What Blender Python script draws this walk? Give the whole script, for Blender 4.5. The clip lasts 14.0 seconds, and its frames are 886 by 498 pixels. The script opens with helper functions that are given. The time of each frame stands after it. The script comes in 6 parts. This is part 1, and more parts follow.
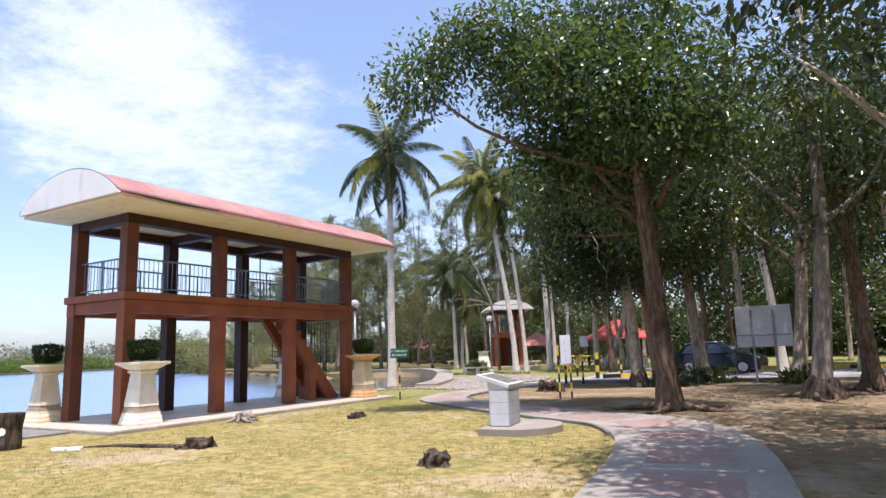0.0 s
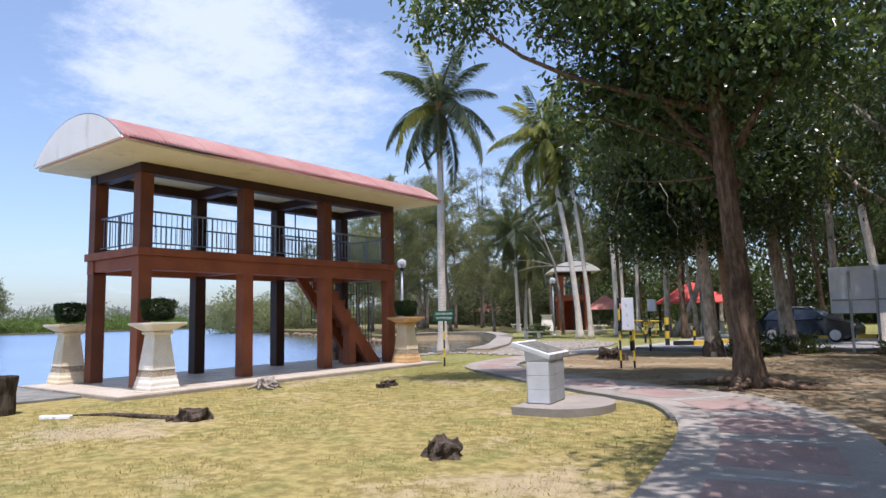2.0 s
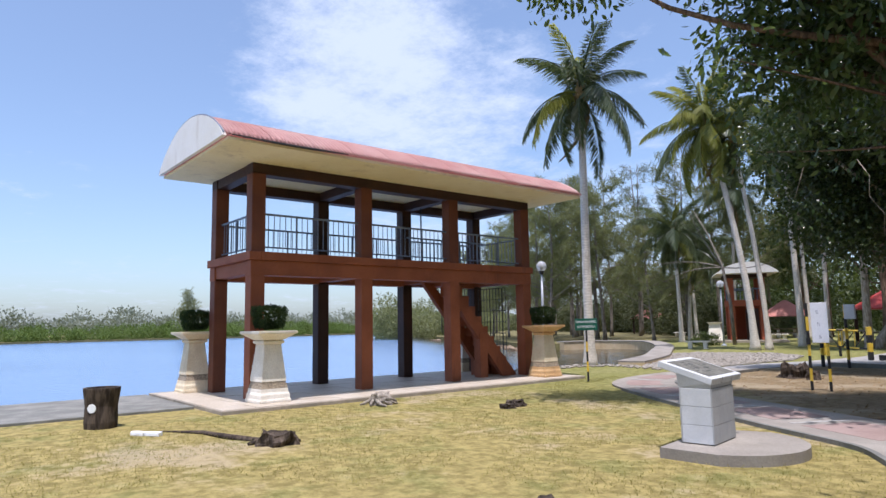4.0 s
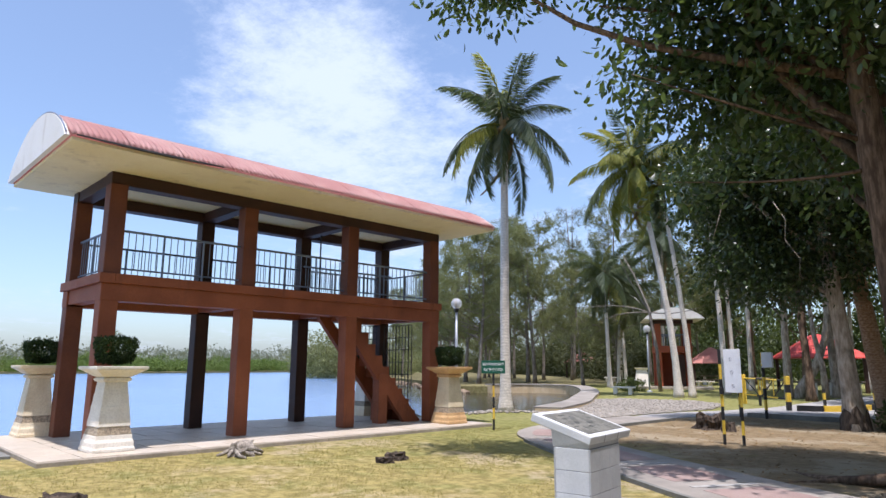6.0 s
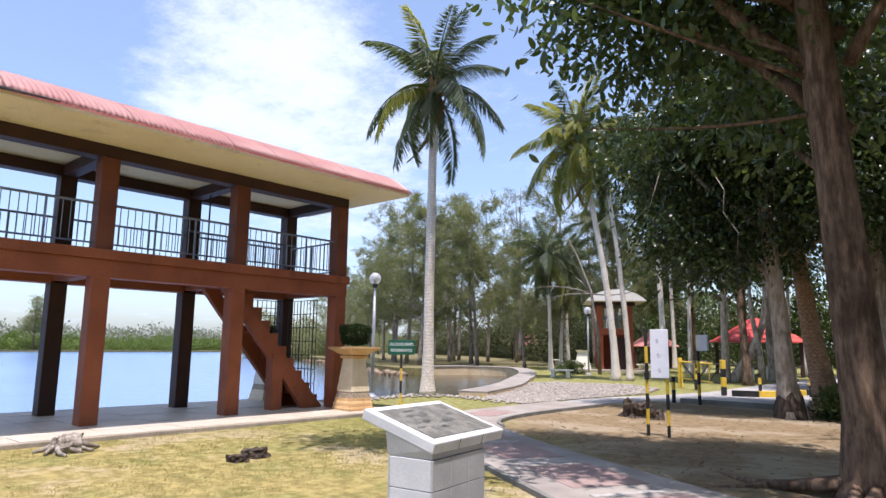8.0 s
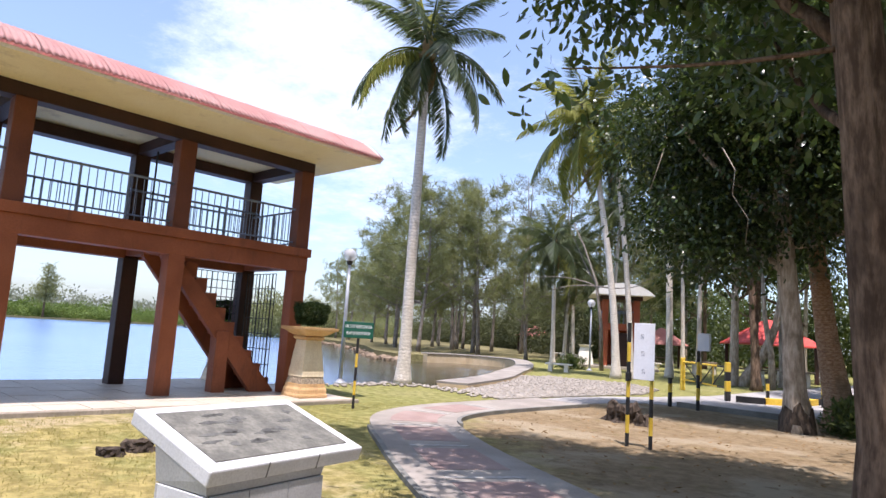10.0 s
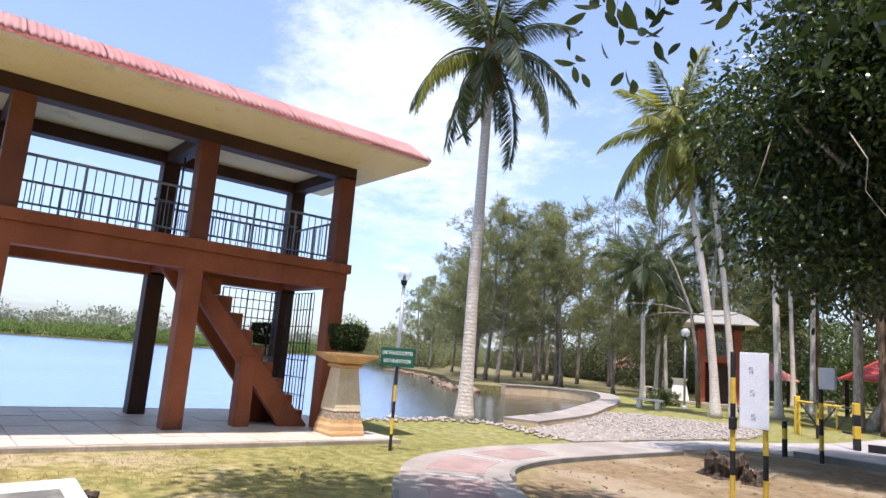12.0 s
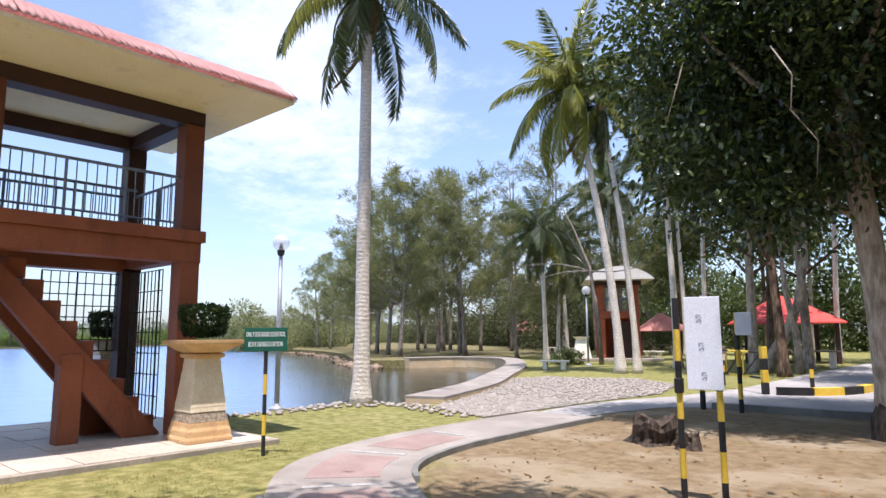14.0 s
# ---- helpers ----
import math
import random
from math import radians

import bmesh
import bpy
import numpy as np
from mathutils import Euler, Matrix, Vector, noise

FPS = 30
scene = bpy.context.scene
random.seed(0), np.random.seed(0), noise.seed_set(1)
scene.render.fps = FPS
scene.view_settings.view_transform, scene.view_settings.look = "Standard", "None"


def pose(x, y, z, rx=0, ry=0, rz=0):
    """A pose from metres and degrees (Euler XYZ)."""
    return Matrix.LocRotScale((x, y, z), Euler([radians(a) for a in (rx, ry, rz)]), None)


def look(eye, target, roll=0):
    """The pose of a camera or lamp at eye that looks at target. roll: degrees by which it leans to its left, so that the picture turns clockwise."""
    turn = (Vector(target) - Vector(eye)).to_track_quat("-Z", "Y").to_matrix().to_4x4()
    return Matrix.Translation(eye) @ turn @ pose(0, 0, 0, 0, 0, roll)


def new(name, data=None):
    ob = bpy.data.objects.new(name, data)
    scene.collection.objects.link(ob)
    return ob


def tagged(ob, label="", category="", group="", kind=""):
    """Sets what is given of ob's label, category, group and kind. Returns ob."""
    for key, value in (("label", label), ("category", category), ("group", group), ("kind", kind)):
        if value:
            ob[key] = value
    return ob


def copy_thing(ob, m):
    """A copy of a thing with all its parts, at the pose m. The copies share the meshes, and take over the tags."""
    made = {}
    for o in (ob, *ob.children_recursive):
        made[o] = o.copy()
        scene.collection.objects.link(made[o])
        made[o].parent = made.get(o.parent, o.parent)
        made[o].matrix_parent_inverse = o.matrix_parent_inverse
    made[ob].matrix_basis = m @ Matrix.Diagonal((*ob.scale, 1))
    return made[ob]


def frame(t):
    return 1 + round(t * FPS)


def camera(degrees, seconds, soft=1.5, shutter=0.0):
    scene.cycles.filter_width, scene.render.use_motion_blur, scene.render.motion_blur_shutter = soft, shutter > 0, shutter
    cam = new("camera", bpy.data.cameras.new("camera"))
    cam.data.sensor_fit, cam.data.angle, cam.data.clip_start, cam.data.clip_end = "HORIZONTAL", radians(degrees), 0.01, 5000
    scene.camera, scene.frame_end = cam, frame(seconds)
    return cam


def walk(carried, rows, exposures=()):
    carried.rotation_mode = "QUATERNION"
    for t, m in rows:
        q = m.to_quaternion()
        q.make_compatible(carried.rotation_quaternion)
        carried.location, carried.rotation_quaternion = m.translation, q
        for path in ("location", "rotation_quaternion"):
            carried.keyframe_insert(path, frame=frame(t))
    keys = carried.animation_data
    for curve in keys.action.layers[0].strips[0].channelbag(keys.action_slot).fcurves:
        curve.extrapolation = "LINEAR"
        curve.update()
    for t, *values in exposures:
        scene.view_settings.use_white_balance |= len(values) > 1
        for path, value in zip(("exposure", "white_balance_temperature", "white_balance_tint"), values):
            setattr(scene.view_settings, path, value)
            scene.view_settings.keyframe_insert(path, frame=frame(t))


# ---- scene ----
cam = camera(68.7, 14.0)
PATH = [
    (0, (-0.342, 1.534, 1.515), (-1.357, 3.229, 1.826), -1.8),
    (0.5, (-0.399, 2.053, 1.547), (-1.486, 3.711, 1.807), -1.9),
    (1, (-0.522, 2.632, 1.544), (-1.504, 4.362, 1.753), -2.3),
    (1.5, (-0.686, 3.102, 1.525), (-1.833, 4.728, 1.729), -1.4),
    (2, (-0.798, 3.528, 1.507), (-2.001, 5.113, 1.711), -1.2),
    (2.5, (-1.009, 3.97, 1.52), (-2.242, 5.523, 1.782), -0.4),
    (3, (-1.131, 4.443, 1.5), (-2.458, 5.923, 1.713), -1.4),
    (3.2, (-1.301, 4.653, 1.518), (-2.759, 6.013, 1.68), -0.0),
    (5.3, (-1.844, 6.418, 1.552), (-3.411, 7.619, 1.871), -0.4),
    (5.5, (-1.898, 6.6, 1.525), (-3.39, 7.872, 1.914), -0.0),
    (6, (-2.04, 7.093, 1.543), (-3.453, 8.465, 1.894), 0.3),
    (6.5, (-2.152, 7.591, 1.551), (-3.548, 8.994, 1.838), -0.1),
    (7, (-2.31, 8.144, 1.536), (-3.57, 9.657, 1.886), -1.4),
    (7.5, (-2.44, 8.629, 1.506), (-3.825, 10.052, 1.742), 2.1),
    (8, (-2.546, 9.152, 1.526), (-3.866, 10.625, 1.823), 0.8),
    (8.5, (-2.736, 9.688, 1.497), (-4.084, 11.135, 1.796), 1.9),
    (8.7, (-2.776, 9.875, 1.514), (-4.136, 11.321, 1.76), 2.2),
    (10.8, (-3.224, 11.825, 1.546), (-4.599, 13.253, 1.808), 4.4),
    (11, (-3.363, 12.034, 1.57), (-4.763, 13.44, 1.813), 4.7),
    (11.5, (-3.574, 12.405, 1.572), (-4.959, 13.803, 1.928), 4.0),
    (12, (-3.891, 12.874, 1.551), (-5.429, 14.11, 1.879), 4.5),
    (12.5, (-4.156, 13.231, 1.55), (-5.656, 14.503, 1.915), 1.3),
    (13, (-4.478, 13.65, 1.538), (-5.963, 14.957, 1.827), 1.3),
    (13.5, (-4.842, 14.008, 1.534), (-6.306, 15.343, 1.806), 0.5),
    (14, (-5.188, 14.349, 1.536), (-6.516, 15.82, 1.799), -0.3),
]
walk(cam, [(t, look(eye, target, roll)) for t, eye, target, roll in PATH], [(0.0, 0.63, 6050.0, 26.0), (1.5, 0.44, 5950.0, 24.0), (3.0, 0.27, 5800.0, 23.0), (6.5, 0.46, 5850.0, 22.0), (8.5, 0.68, 6050.0, 26.0), (11.0, 0.78, 6050.0, 26.0), (14.0, 0.72, 6000.0, 25.0)])

# ---- world, sun ----
from mathutils.geometry import tessellate_polygon

SUN_DIR = Vector((0.19, -0.18, 0.96)).normalized()
sun = new("sun", bpy.data.lights.new("sun", "SUN"))
sun.data.energy, sun.data.angle, sun.data.color = 4.8, radians(0.6), (1.0, 0.94, 0.84)
sun.matrix_world = look(SUN_DIR * 50, (0, 0, 0))

world = bpy.data.worlds.new("sky")
scene.world = world
world.use_nodes = True
wt = world.node_tree
wt.nodes.clear()


def wnode(kind, **kw):
    n = wt.nodes.new(kind)
    for k, v in kw.items():
        n.inputs[k].default_value = v
    return n


def wmath(op, a, b=None, c=None, clamp=False):
    n = wt.nodes.new("ShaderNodeMath")
    n.operation, n.use_clamp = op, clamp
    for i, v in enumerate((a, b, c)):
        if v is None:
            continue
        if isinstance(v, (int, float)):
            n.inputs[i].default_value = v
        else:
            wt.links.new(v, n.inputs[i])
    return n.outputs[0]


sky = wt.nodes.new("ShaderNodeTexSky")
sky.sky_type, sky.sun_disc = "NISHITA", False
sky.sun_elevation = math.asin(SUN_DIR.z)
sky.sun_rotation = math.atan2(SUN_DIR.x, SUN_DIR.y)
sky.air_density, sky.dust_density, sky.ozone_density = 1.0, 1.6, 0.7
coord = wt.nodes.new("ShaderNodeTexCoord")
sep = wt.nodes.new("ShaderNodeSeparateXYZ")
wt.links.new(coord.outputs["Generated"], sep.inputs[0])
# clouds lie on a flat layer overhead
flat = wmath("ADD", wmath("ABSOLUTE", sep.outputs[2]), 0.12)
comb = wt.nodes.new("ShaderNodeCombineXYZ")
wt.links.new(wmath("DIVIDE", sep.outputs[0], flat), comb.inputs[0])
wt.links.new(wmath("DIVIDE", sep.outputs[1], flat), comb.inputs[1])
big = wnode("ShaderNodeTexNoise", Scale=0.75, Detail=7.0, Roughness=0.62, Distortion=0.25)
wt.links.new(comb.outputs[0], big.inputs["Vector"])
fine = wnode("ShaderNodeTexNoise", Scale=4.5, Detail=9.0, Roughness=0.72)
wt.links.new(comb.outputs[0], fine.inputs["Vector"])


def bank(direction, lo, hi):
    d = wt.nodes.new("ShaderNodeVectorMath")
    d.operation = "DOT_PRODUCT"
    norm = wt.nodes.new("ShaderNodeVectorMath")
    norm.operation = "NORMALIZE"
    wt.links.new(coord.outputs["Generated"], norm.inputs[0])
    wt.links.new(norm.outputs[0], d.inputs[0])
    d.inputs[1].default_value = Vector(direction).normalized()
    m = wt.nodes.new("ShaderNodeMapRange")
    m.interpolation_type = "SMOOTHSTEP"
    m.inputs["From Min"].default_value, m.inputs["From Max"].default_value = lo, hi
    wt.links.new(d.outputs["Value"], m.inputs["Value"])
    return m.outputs[0]


drift = wmath("ADD", bank((-0.769, 0.535, 0.35), 0.966, 0.998), wmath("MULTIPLY", bank((-0.81, 0.44, 0.40), 0.972, 0.998), 0.7))
drift = wmath("ADD", drift, wmath("MULTIPLY", bank((-0.60, 0.76, 0.22), 0.955, 0.999), 0.9))
low = wt.nodes.new("ShaderNodeMapRange")
low.interpolation_type = "SMOOTHSTEP"
low.inputs["From Min"].default_value, low.inputs["From Max"].default_value = 0.30, 0.02
wt.links.new(sep.outputs[2], low.inputs["Value"])
mass = wmath("ADD", wmath("MULTIPLY", big.outputs["Fac"], 0.55), wmath("MULTIPLY", fine.outputs["Fac"], 0.65))
mass = wmath("ADD", mass, wmath("MULTIPLY", drift, 0.2))
mass = wmath("ADD", mass, wmath("MULTIPLY", low.outputs[0], 0.12))
cover = wt.nodes.new("ShaderNodeMapRange")
cover.interpolation_type = "SMOOTHSTEP"
cover.inputs["From Min"].default_value, cover.inputs["From Max"].default_value = 0.72, 1.02
wt.links.new(mass, cover.inputs["Value"])
mix = wt.nodes.new("ShaderNodeMix")
mix.data_type = "RGBA"
wt.links.new(wmath("ADD", wmath("MULTIPLY", cover.outputs[0], 0.82), 0.14), mix.inputs["Factor"])
tone = wt.nodes.new("ShaderNodeMix")
tone.data_type, tone.blend_type = "RGBA", "MULTIPLY"
tone.inputs["Factor"].default_value = 1.0
tone.inputs["B"].default_value = (0.90, 1.0, 0.99, 1)
wt.links.new(sky.outputs[0], tone.inputs["A"])
wt.links.new(tone.outputs["Result"], mix.inputs["A"])
mix.inputs["B"].default_value = (4.25, 4.85, 5.3, 1)
back = wnode("ShaderNodeBackground", Strength=0.15)
wt.links.new(mix.outputs["Result"], back.inputs["Color"])
wout = wt.nodes.new("ShaderNodeOutputWorld")
wt.links.new(back.outputs[0], wout.inputs[0])

# ---- materials ----


class Nodes:
    """Small helper to wire a material."""

    def __init__(self, name):
        self.mat = bpy.data.materials.new(name)
        self.mat.use_nodes = True
        self.t = self.mat.node_tree
        self.t.nodes.clear()
        self.out = self.t.nodes.new("ShaderNodeOutputMaterial")
        self.geo = None

    def add(self, kind, **kw):
        n = self.t.nodes.new(kind)
        for k, v in kw.items():
            self.put(n.inputs[k], v)
        return n

    def put(self, socket, v):
        if isinstance(v, bpy.types.NodeSocket):
            self.t.links.new(v, socket)
        elif isinstance(v, tuple) and len(v) == 3 and socket.type == "RGBA":
            socket.default_value = (*v, 1)
        else:
            socket.default_value = v

    def position(self):
        if self.geo is None:
            self.geo = self.add("ShaderNodeNewGeometry")
        return self.geo.outputs["Position"]

    def island(self):
        self.position()
        return self.geo.outputs["Random Per Island"]

    def obj_random(self):
        return self.add("ShaderNodeObjectInfo").outputs["Random"]

    def noise(self, scale, detail=4.0, rough=0.55, vec=None, dist=0.0):
        n = self.add("ShaderNodeTexNoise", Scale=scale, Detail=detail, Roughness=rough, Distortion=dist)
        self.put(n.inputs["Vector"], vec or self.position())
        return n.outputs["Fac"]

    def stretch(self, sx, sy, sz):
        n = self.add("ShaderNodeMapping")
        self.put(n.inputs["Vector"], self.position())
        n.inputs["Scale"].default_value = (sx, sy, sz)
        return n.outputs[0]

    def math(self, op, a, b=0.0, clamp=False):
        n = self.add("ShaderNodeMath")
        n.operation, n.use_clamp = op, clamp
        self.put(n.inputs[0], a)
        self.put(n.inputs[1], b)
        return n.outputs[0]

    def ramp(self, v, lo, hi, a=0.0, b=1.0):
        n = self.add("ShaderNodeMapRange")
        n.interpolation_type = "SMOOTHSTEP"
        self.put(n.inputs["Value"], v)
        for k, x in (("From Min", lo), ("From Max", hi), ("To Min", a), ("To Max", b)):
            n.inputs[k].default_value = x
        return n.outputs[0]

    def mix(self, f, a, b, mode="MIX"):
        n = self.add("ShaderNodeMix")
        n.data_type, n.blend_type = "RGBA", mode
        self.put(n.inputs["Factor"], f)
        self.put(n.inputs["A"], a)
        self.put(n.inputs["B"], b)
        return n.outputs["Result"]

    def bump(self, h, strength=0.3, distance=0.02):
        return self.add("ShaderNodeBump", Strength=strength, Distance=distance, Height=h).outputs[0]

    def surface(self, shader):
        self.t.links.new(shader, self.out.inputs[0])
        return self.mat

    def principled(self, color, rough=0.7, metal=0.0, normal=None, spec=0.4, **kw):
        p = self.add("ShaderNodeBsdfPrincipled", Roughness=rough, Metallic=metal)
        self.put(p.inputs["Base Color"], color)
        self.put(p.inputs["Specular IOR Level"], spec)
        if normal is not None:
            self.put(p.inputs["Normal"], normal)
        for k, v in kw.items():
            self.put(p.inputs[k], v)
        return p.outputs[0]


def plain(name, c1, c2, rough=0.7, scale=3.0, grain=40.0, bump=0.25, metal=0.0, stain=None, spec=0.4, per_object=0.0, depth=0.01):
    """Two tones at two scales, fine relief and, if given, dark stains that run down."""
    n = Nodes(name)
    f = n.ramp(n.noise(scale, 5.0), 0.35, 0.68)
    g = n.noise(grain, 3.0)
    col = n.mix(f, c1, c2)
    col = n.mix(n.math("MULTIPLY", n.ramp(g, 0.35, 0.75), 0.35), col, tuple(x * 0.62 for x in c1))
    if stain:
        s = n.noise(2.4, 6.0, 0.7, n.stretch(1, 1, 0.22))
        col = n.mix(n.ramp(s, 0.54, 0.72, 0.0, 0.75), col, stain)
    if per_object:
        col = n.mix(n.math("MULTIPLY", n.obj_random(), per_object), col, tuple(x * 0.5 for x in c2))
    r = n.ramp(g, 0.2, 0.8, max(rough - 0.1, 0.05), min(rough + 0.1, 1.0))
    return n.surface(n.principled(col, r, metal, n.bump(g, bump, depth), spec))


def bark(name, c1, c2, moss=None, rings=False):
    n = Nodes(name)
    v = n.noise(9.0, 7.0, 0.65, n.stretch(1.6, 1.6, 0.35 if not rings else 3.0))
    w = n.noise(1.6, 4.0)
    col = n.mix(n.ramp(v, 0.35, 0.66), c1, c2)
    col = n.mix(n.ramp(w, 0.5, 0.68, 0.0, 0.65), col, moss or tuple(x * 0.55 for x in c1))
    h = v
    if rings:
        wave = n.add("ShaderNodeTexWave", Scale=3.2, Distortion=3.5, Detail=2.0)
        wave.bands_direction = "Z"
        n.put(wave.inputs["Vector"], n.position())
        h = n.math("ADD", v, n.math("MULTIPLY", wave.outputs["Fac"], 0.18))
        col = n.mix(n.ramp(wave.outputs["Fac"], 0.0, 0.2, 0.28, 0.0), col, tuple(x * 0.45 for x in c1))
    return n.surface(n.principled(col, 0.9, 0.0, n.bump(h, 0.8, 0.03), 0.15))


def leafy(name, dark, light, rough=0.42, through_=0.25, spec=0.5, by_z=False):
    n = Nodes(name)
    col = n.mix(n.island(), dark, light)
    col = n.mix(n.ramp(n.noise(0.8, 3.0), 0.4, 0.7, 0.0, 0.5), col, tuple(x * 0.6 for x in dark))
    p = n.principled(col, rough, 0.0, None, spec)
    tr = n.add("ShaderNodeBsdfTranslucent")
    n.put(tr.inputs["Color"], n.mix(0.5, col, (light[0] * 1.7, light[1] * 1.7, light[2] * 0.8)))
    m = n.add("ShaderNodeMixShader", Fac=through_)
    n.t.links.new(p, m.inputs[1])
    n.t.links.new(tr.outputs[0], m.inputs[2])
    return n.surface(m.outputs[0])


def ground_material():
    n = Nodes("lawn_and_earth")
    pos = n.position()
    xyz = n.add("ShaderNodeSeparateXYZ", Vector=pos)
    x, y = xyz.outputs[0], xyz.outputs[1]
    wob = n.math("MULTIPLY", n.math("SUBTRACT", n.noise(0.9, 4.0), 0.5), 2.2)
    # side of the path on which the trees stand: swept bare earth
    a = n.math("ADD", n.math("MULTIPLY", n.math("ADD", x, 1.6), 0.94), n.math("MULTIPLY", n.math("SUBTRACT", y, 11.0), 0.33))
    b = n.math("ADD", n.math("MULTIPLY", n.math("ADD", x, 3.6), 0.56), n.math("MULTIPLY", n.math("SUBTRACT", y, 15.2), 0.83))
    side = n.math("MAXIMUM", a, b)
    far = n.math("ADD", n.math("SUBTRACT", 30.0, y), n.math("MULTIPLY", wob, 0.8))
    bank_ = n.ramp(n.math("ADD", n.math("MULTIPLY", x, -1.0), n.math("MULTIPLY", wob, 3.0)), 30.0, 37.0, 0.0, 0.8)
    # beyond the stone apron the grass begins again
    earth = n.math("MULTIPLY", n.ramp(n.math("ADD", side, wob), -0.5, 0.5), n.ramp(far, -1.5, 1.5))
    earth = n.math("MULTIPLY", earth, n.ramp(n.math("ADD", x, n.math("MULTIPLY", wob, 0.25)), -12.0, -11.5))
    earth = n.math("MAXIMUM", earth, bank_)
    blot = n.noise(0.42, 5.0, 0.6)
    fine_ = n.noise(5.0, 6.0, 0.7)
    grain = n.noise(38.0, 4.0, 0.7)
    grass = n.mix(n.ramp(fine_, 0.36, 0.66), (0.215, 0.175, 0.062), (0.40, 0.325, 0.122))
    green = n.mix(n.ramp(fine_, 0.36, 0.66), (0.145, 0.15, 0.042), (0.285, 0.27, 0.098))
    wet = n.ramp(n.math("ADD", n.math("ADD", y, n.math("MULTIPLY", x, -0.45)), n.math("MULTIPLY", wob, 2.5)), 16.0, 27.0)
    grass = n.mix(wet, grass, green)
    grass = n.mix(n.ramp(n.noise(1.1, 4.0), 0.48, 0.66, 0.0, 0.7), grass, green)
    sand = n.mix(n.ramp(grain, 0.3, 0.7), (0.36, 0.285, 0.19), (0.54, 0.44, 0.31))
    bare = n.ramp(n.math("ADD", blot, n.math("MULTIPLY", n.math("SUBTRACT", fine_, 0.5), 0.35)), 0.52, 0.64)
    bare = n.math("MULTIPLY", bare, n.ramp(wet, 0.2, 0.8, 0.55, 0.1))
    grass = n.mix(bare, grass, sand)
    soil = n.mix(n.ramp(fine_, 0.3, 0.7), (0.17, 0.122, 0.066), (0.28, 0.212, 0.122))
    soil = n.mix(n.ramp(n.noise(0.7, 5.0), 0.48, 0.64, 0.0, 0.7), soil, (0.34, 0.285, 0.19))
    soil = n.mix(n.ramp(n.noise(2.3, 5.0, 0.7), 0.56, 0.7, 0.0, 0.65), soil, (0.115, 0.085, 0.045))
    soil = n.mix(n.ramp(n.noise(1.6, 5.0), 0.6, 0.72, 0.0, 0.5), soil, (0.20, 0.17, 0.05))
    dull = n.mix(n.ramp(fine_, 0.3, 0.7), (0.085, 0.08, 0.036), (0.19, 0.165, 0.085))
    soil = n.mix(bank_, soil, dull)
    col = n.mix(earth, grass, soil)
    col = n.mix(n.ramp(grain, 0.45, 0.8, 0.0, 0.3), col, n.mix(0.5, col, (0.03, 0.028, 0.012)))
    h = n.math("ADD", n.math("MULTIPLY", grain, 0.5), fine_)
    return n.surface(n.principled(col, 0.95, 0.0, n.bump(h, 0.9, 0.05), 0.1))


def water_material():
    n = Nodes("water")
    v = n.stretch(1.0, 1.0, 1.0)
    h = n.math("ADD", n.noise(2.6, 4.0, 0.6, v), n.math("MULTIPLY", n.noise(0.55, 3.0, 0.5, v), 1.2))
    col = n.mix(n.ramp(n.noise(0.03, 3.0), 0.35, 0.65), (0.112, 0.19, 0.335), (0.14, 0.23, 0.385))
    # tree reflections painted as dark brown in the walled basin and under the near bank
    xyz = n.add("ShaderNodeSeparateXYZ", Vector=n.position())
    inner = n.math("ADD", n.math("MULTIPLY", xyz.outputs[0], 0.62), xyz.outputs[1])
    inner = n.math("ADD", inner, n.math("MULTIPLY", n.noise(0.12, 3.0), 4.0))
    reflect_mask = n.ramp(inner, 11.5, 18.5)
    col = n.mix(reflect_mask, col, (0.042, 0.036, 0.02))
    rough = n.ramp(reflect_mask, 0.0, 1.0, 0.24, 0.1)
    return n.surface(n.principled(col, rough, 0.0, n.bump(h, 0.22, 0.12), 0.5))


def corrugated_red():
    n = Nodes("red_sheet")
    f = n.noise(0.9, 5.0)
    col = n.mix(n.ramp(f, 0.35, 0.7), (0.57, 0.30, 0.265), (0.65, 0.41, 0.365))
    col = n.mix(n.ramp(n.noise(7.0, 5.0, 0.7), 0.52, 0.75, 0.0, 0.4), col, (0.58, 0.33, 0.29))
    return n.surface(n.principled(col, 0.55, 0.0, n.bump(n.noise(30.0), 0.1, 0.005), 0.4))


M = {}
M["ground"] = ground_material()
M["water"] = water_material()
M["red_sheet"] = corrugated_red()
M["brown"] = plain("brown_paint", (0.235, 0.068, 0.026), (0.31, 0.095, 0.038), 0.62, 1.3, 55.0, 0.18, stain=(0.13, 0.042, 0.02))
# deck shade put into the paint: two darker tones of the same brown
M["dark_or_shaded_brown"] = plain("dark_or_shaded_brown_paint", (0.036, 0.016, 0.011), (0.058, 0.024, 0.015), 0.6, 1.3, 55.0, 0.15)
M["half_shaded_brown"] = plain("half_shaded_brown_paint", (0.125, 0.04, 0.02), (0.175, 0.058, 0.027), 0.6, 1.3, 55.0, 0.15)
M["cream"] = plain("cream_paint", (0.78, 0.67, 0.40), (0.83, 0.74, 0.48), 0.8, 1.1, 60.0, 0.08, stain=(0.52, 0.43, 0.27))
M["white_paint"] = plain("white_paint", (0.80, 0.78, 0.72), (0.74, 0.71, 0.63), 0.75, 1.0, 60.0, 0.08, stain=(0.55, 0.50, 0.42))
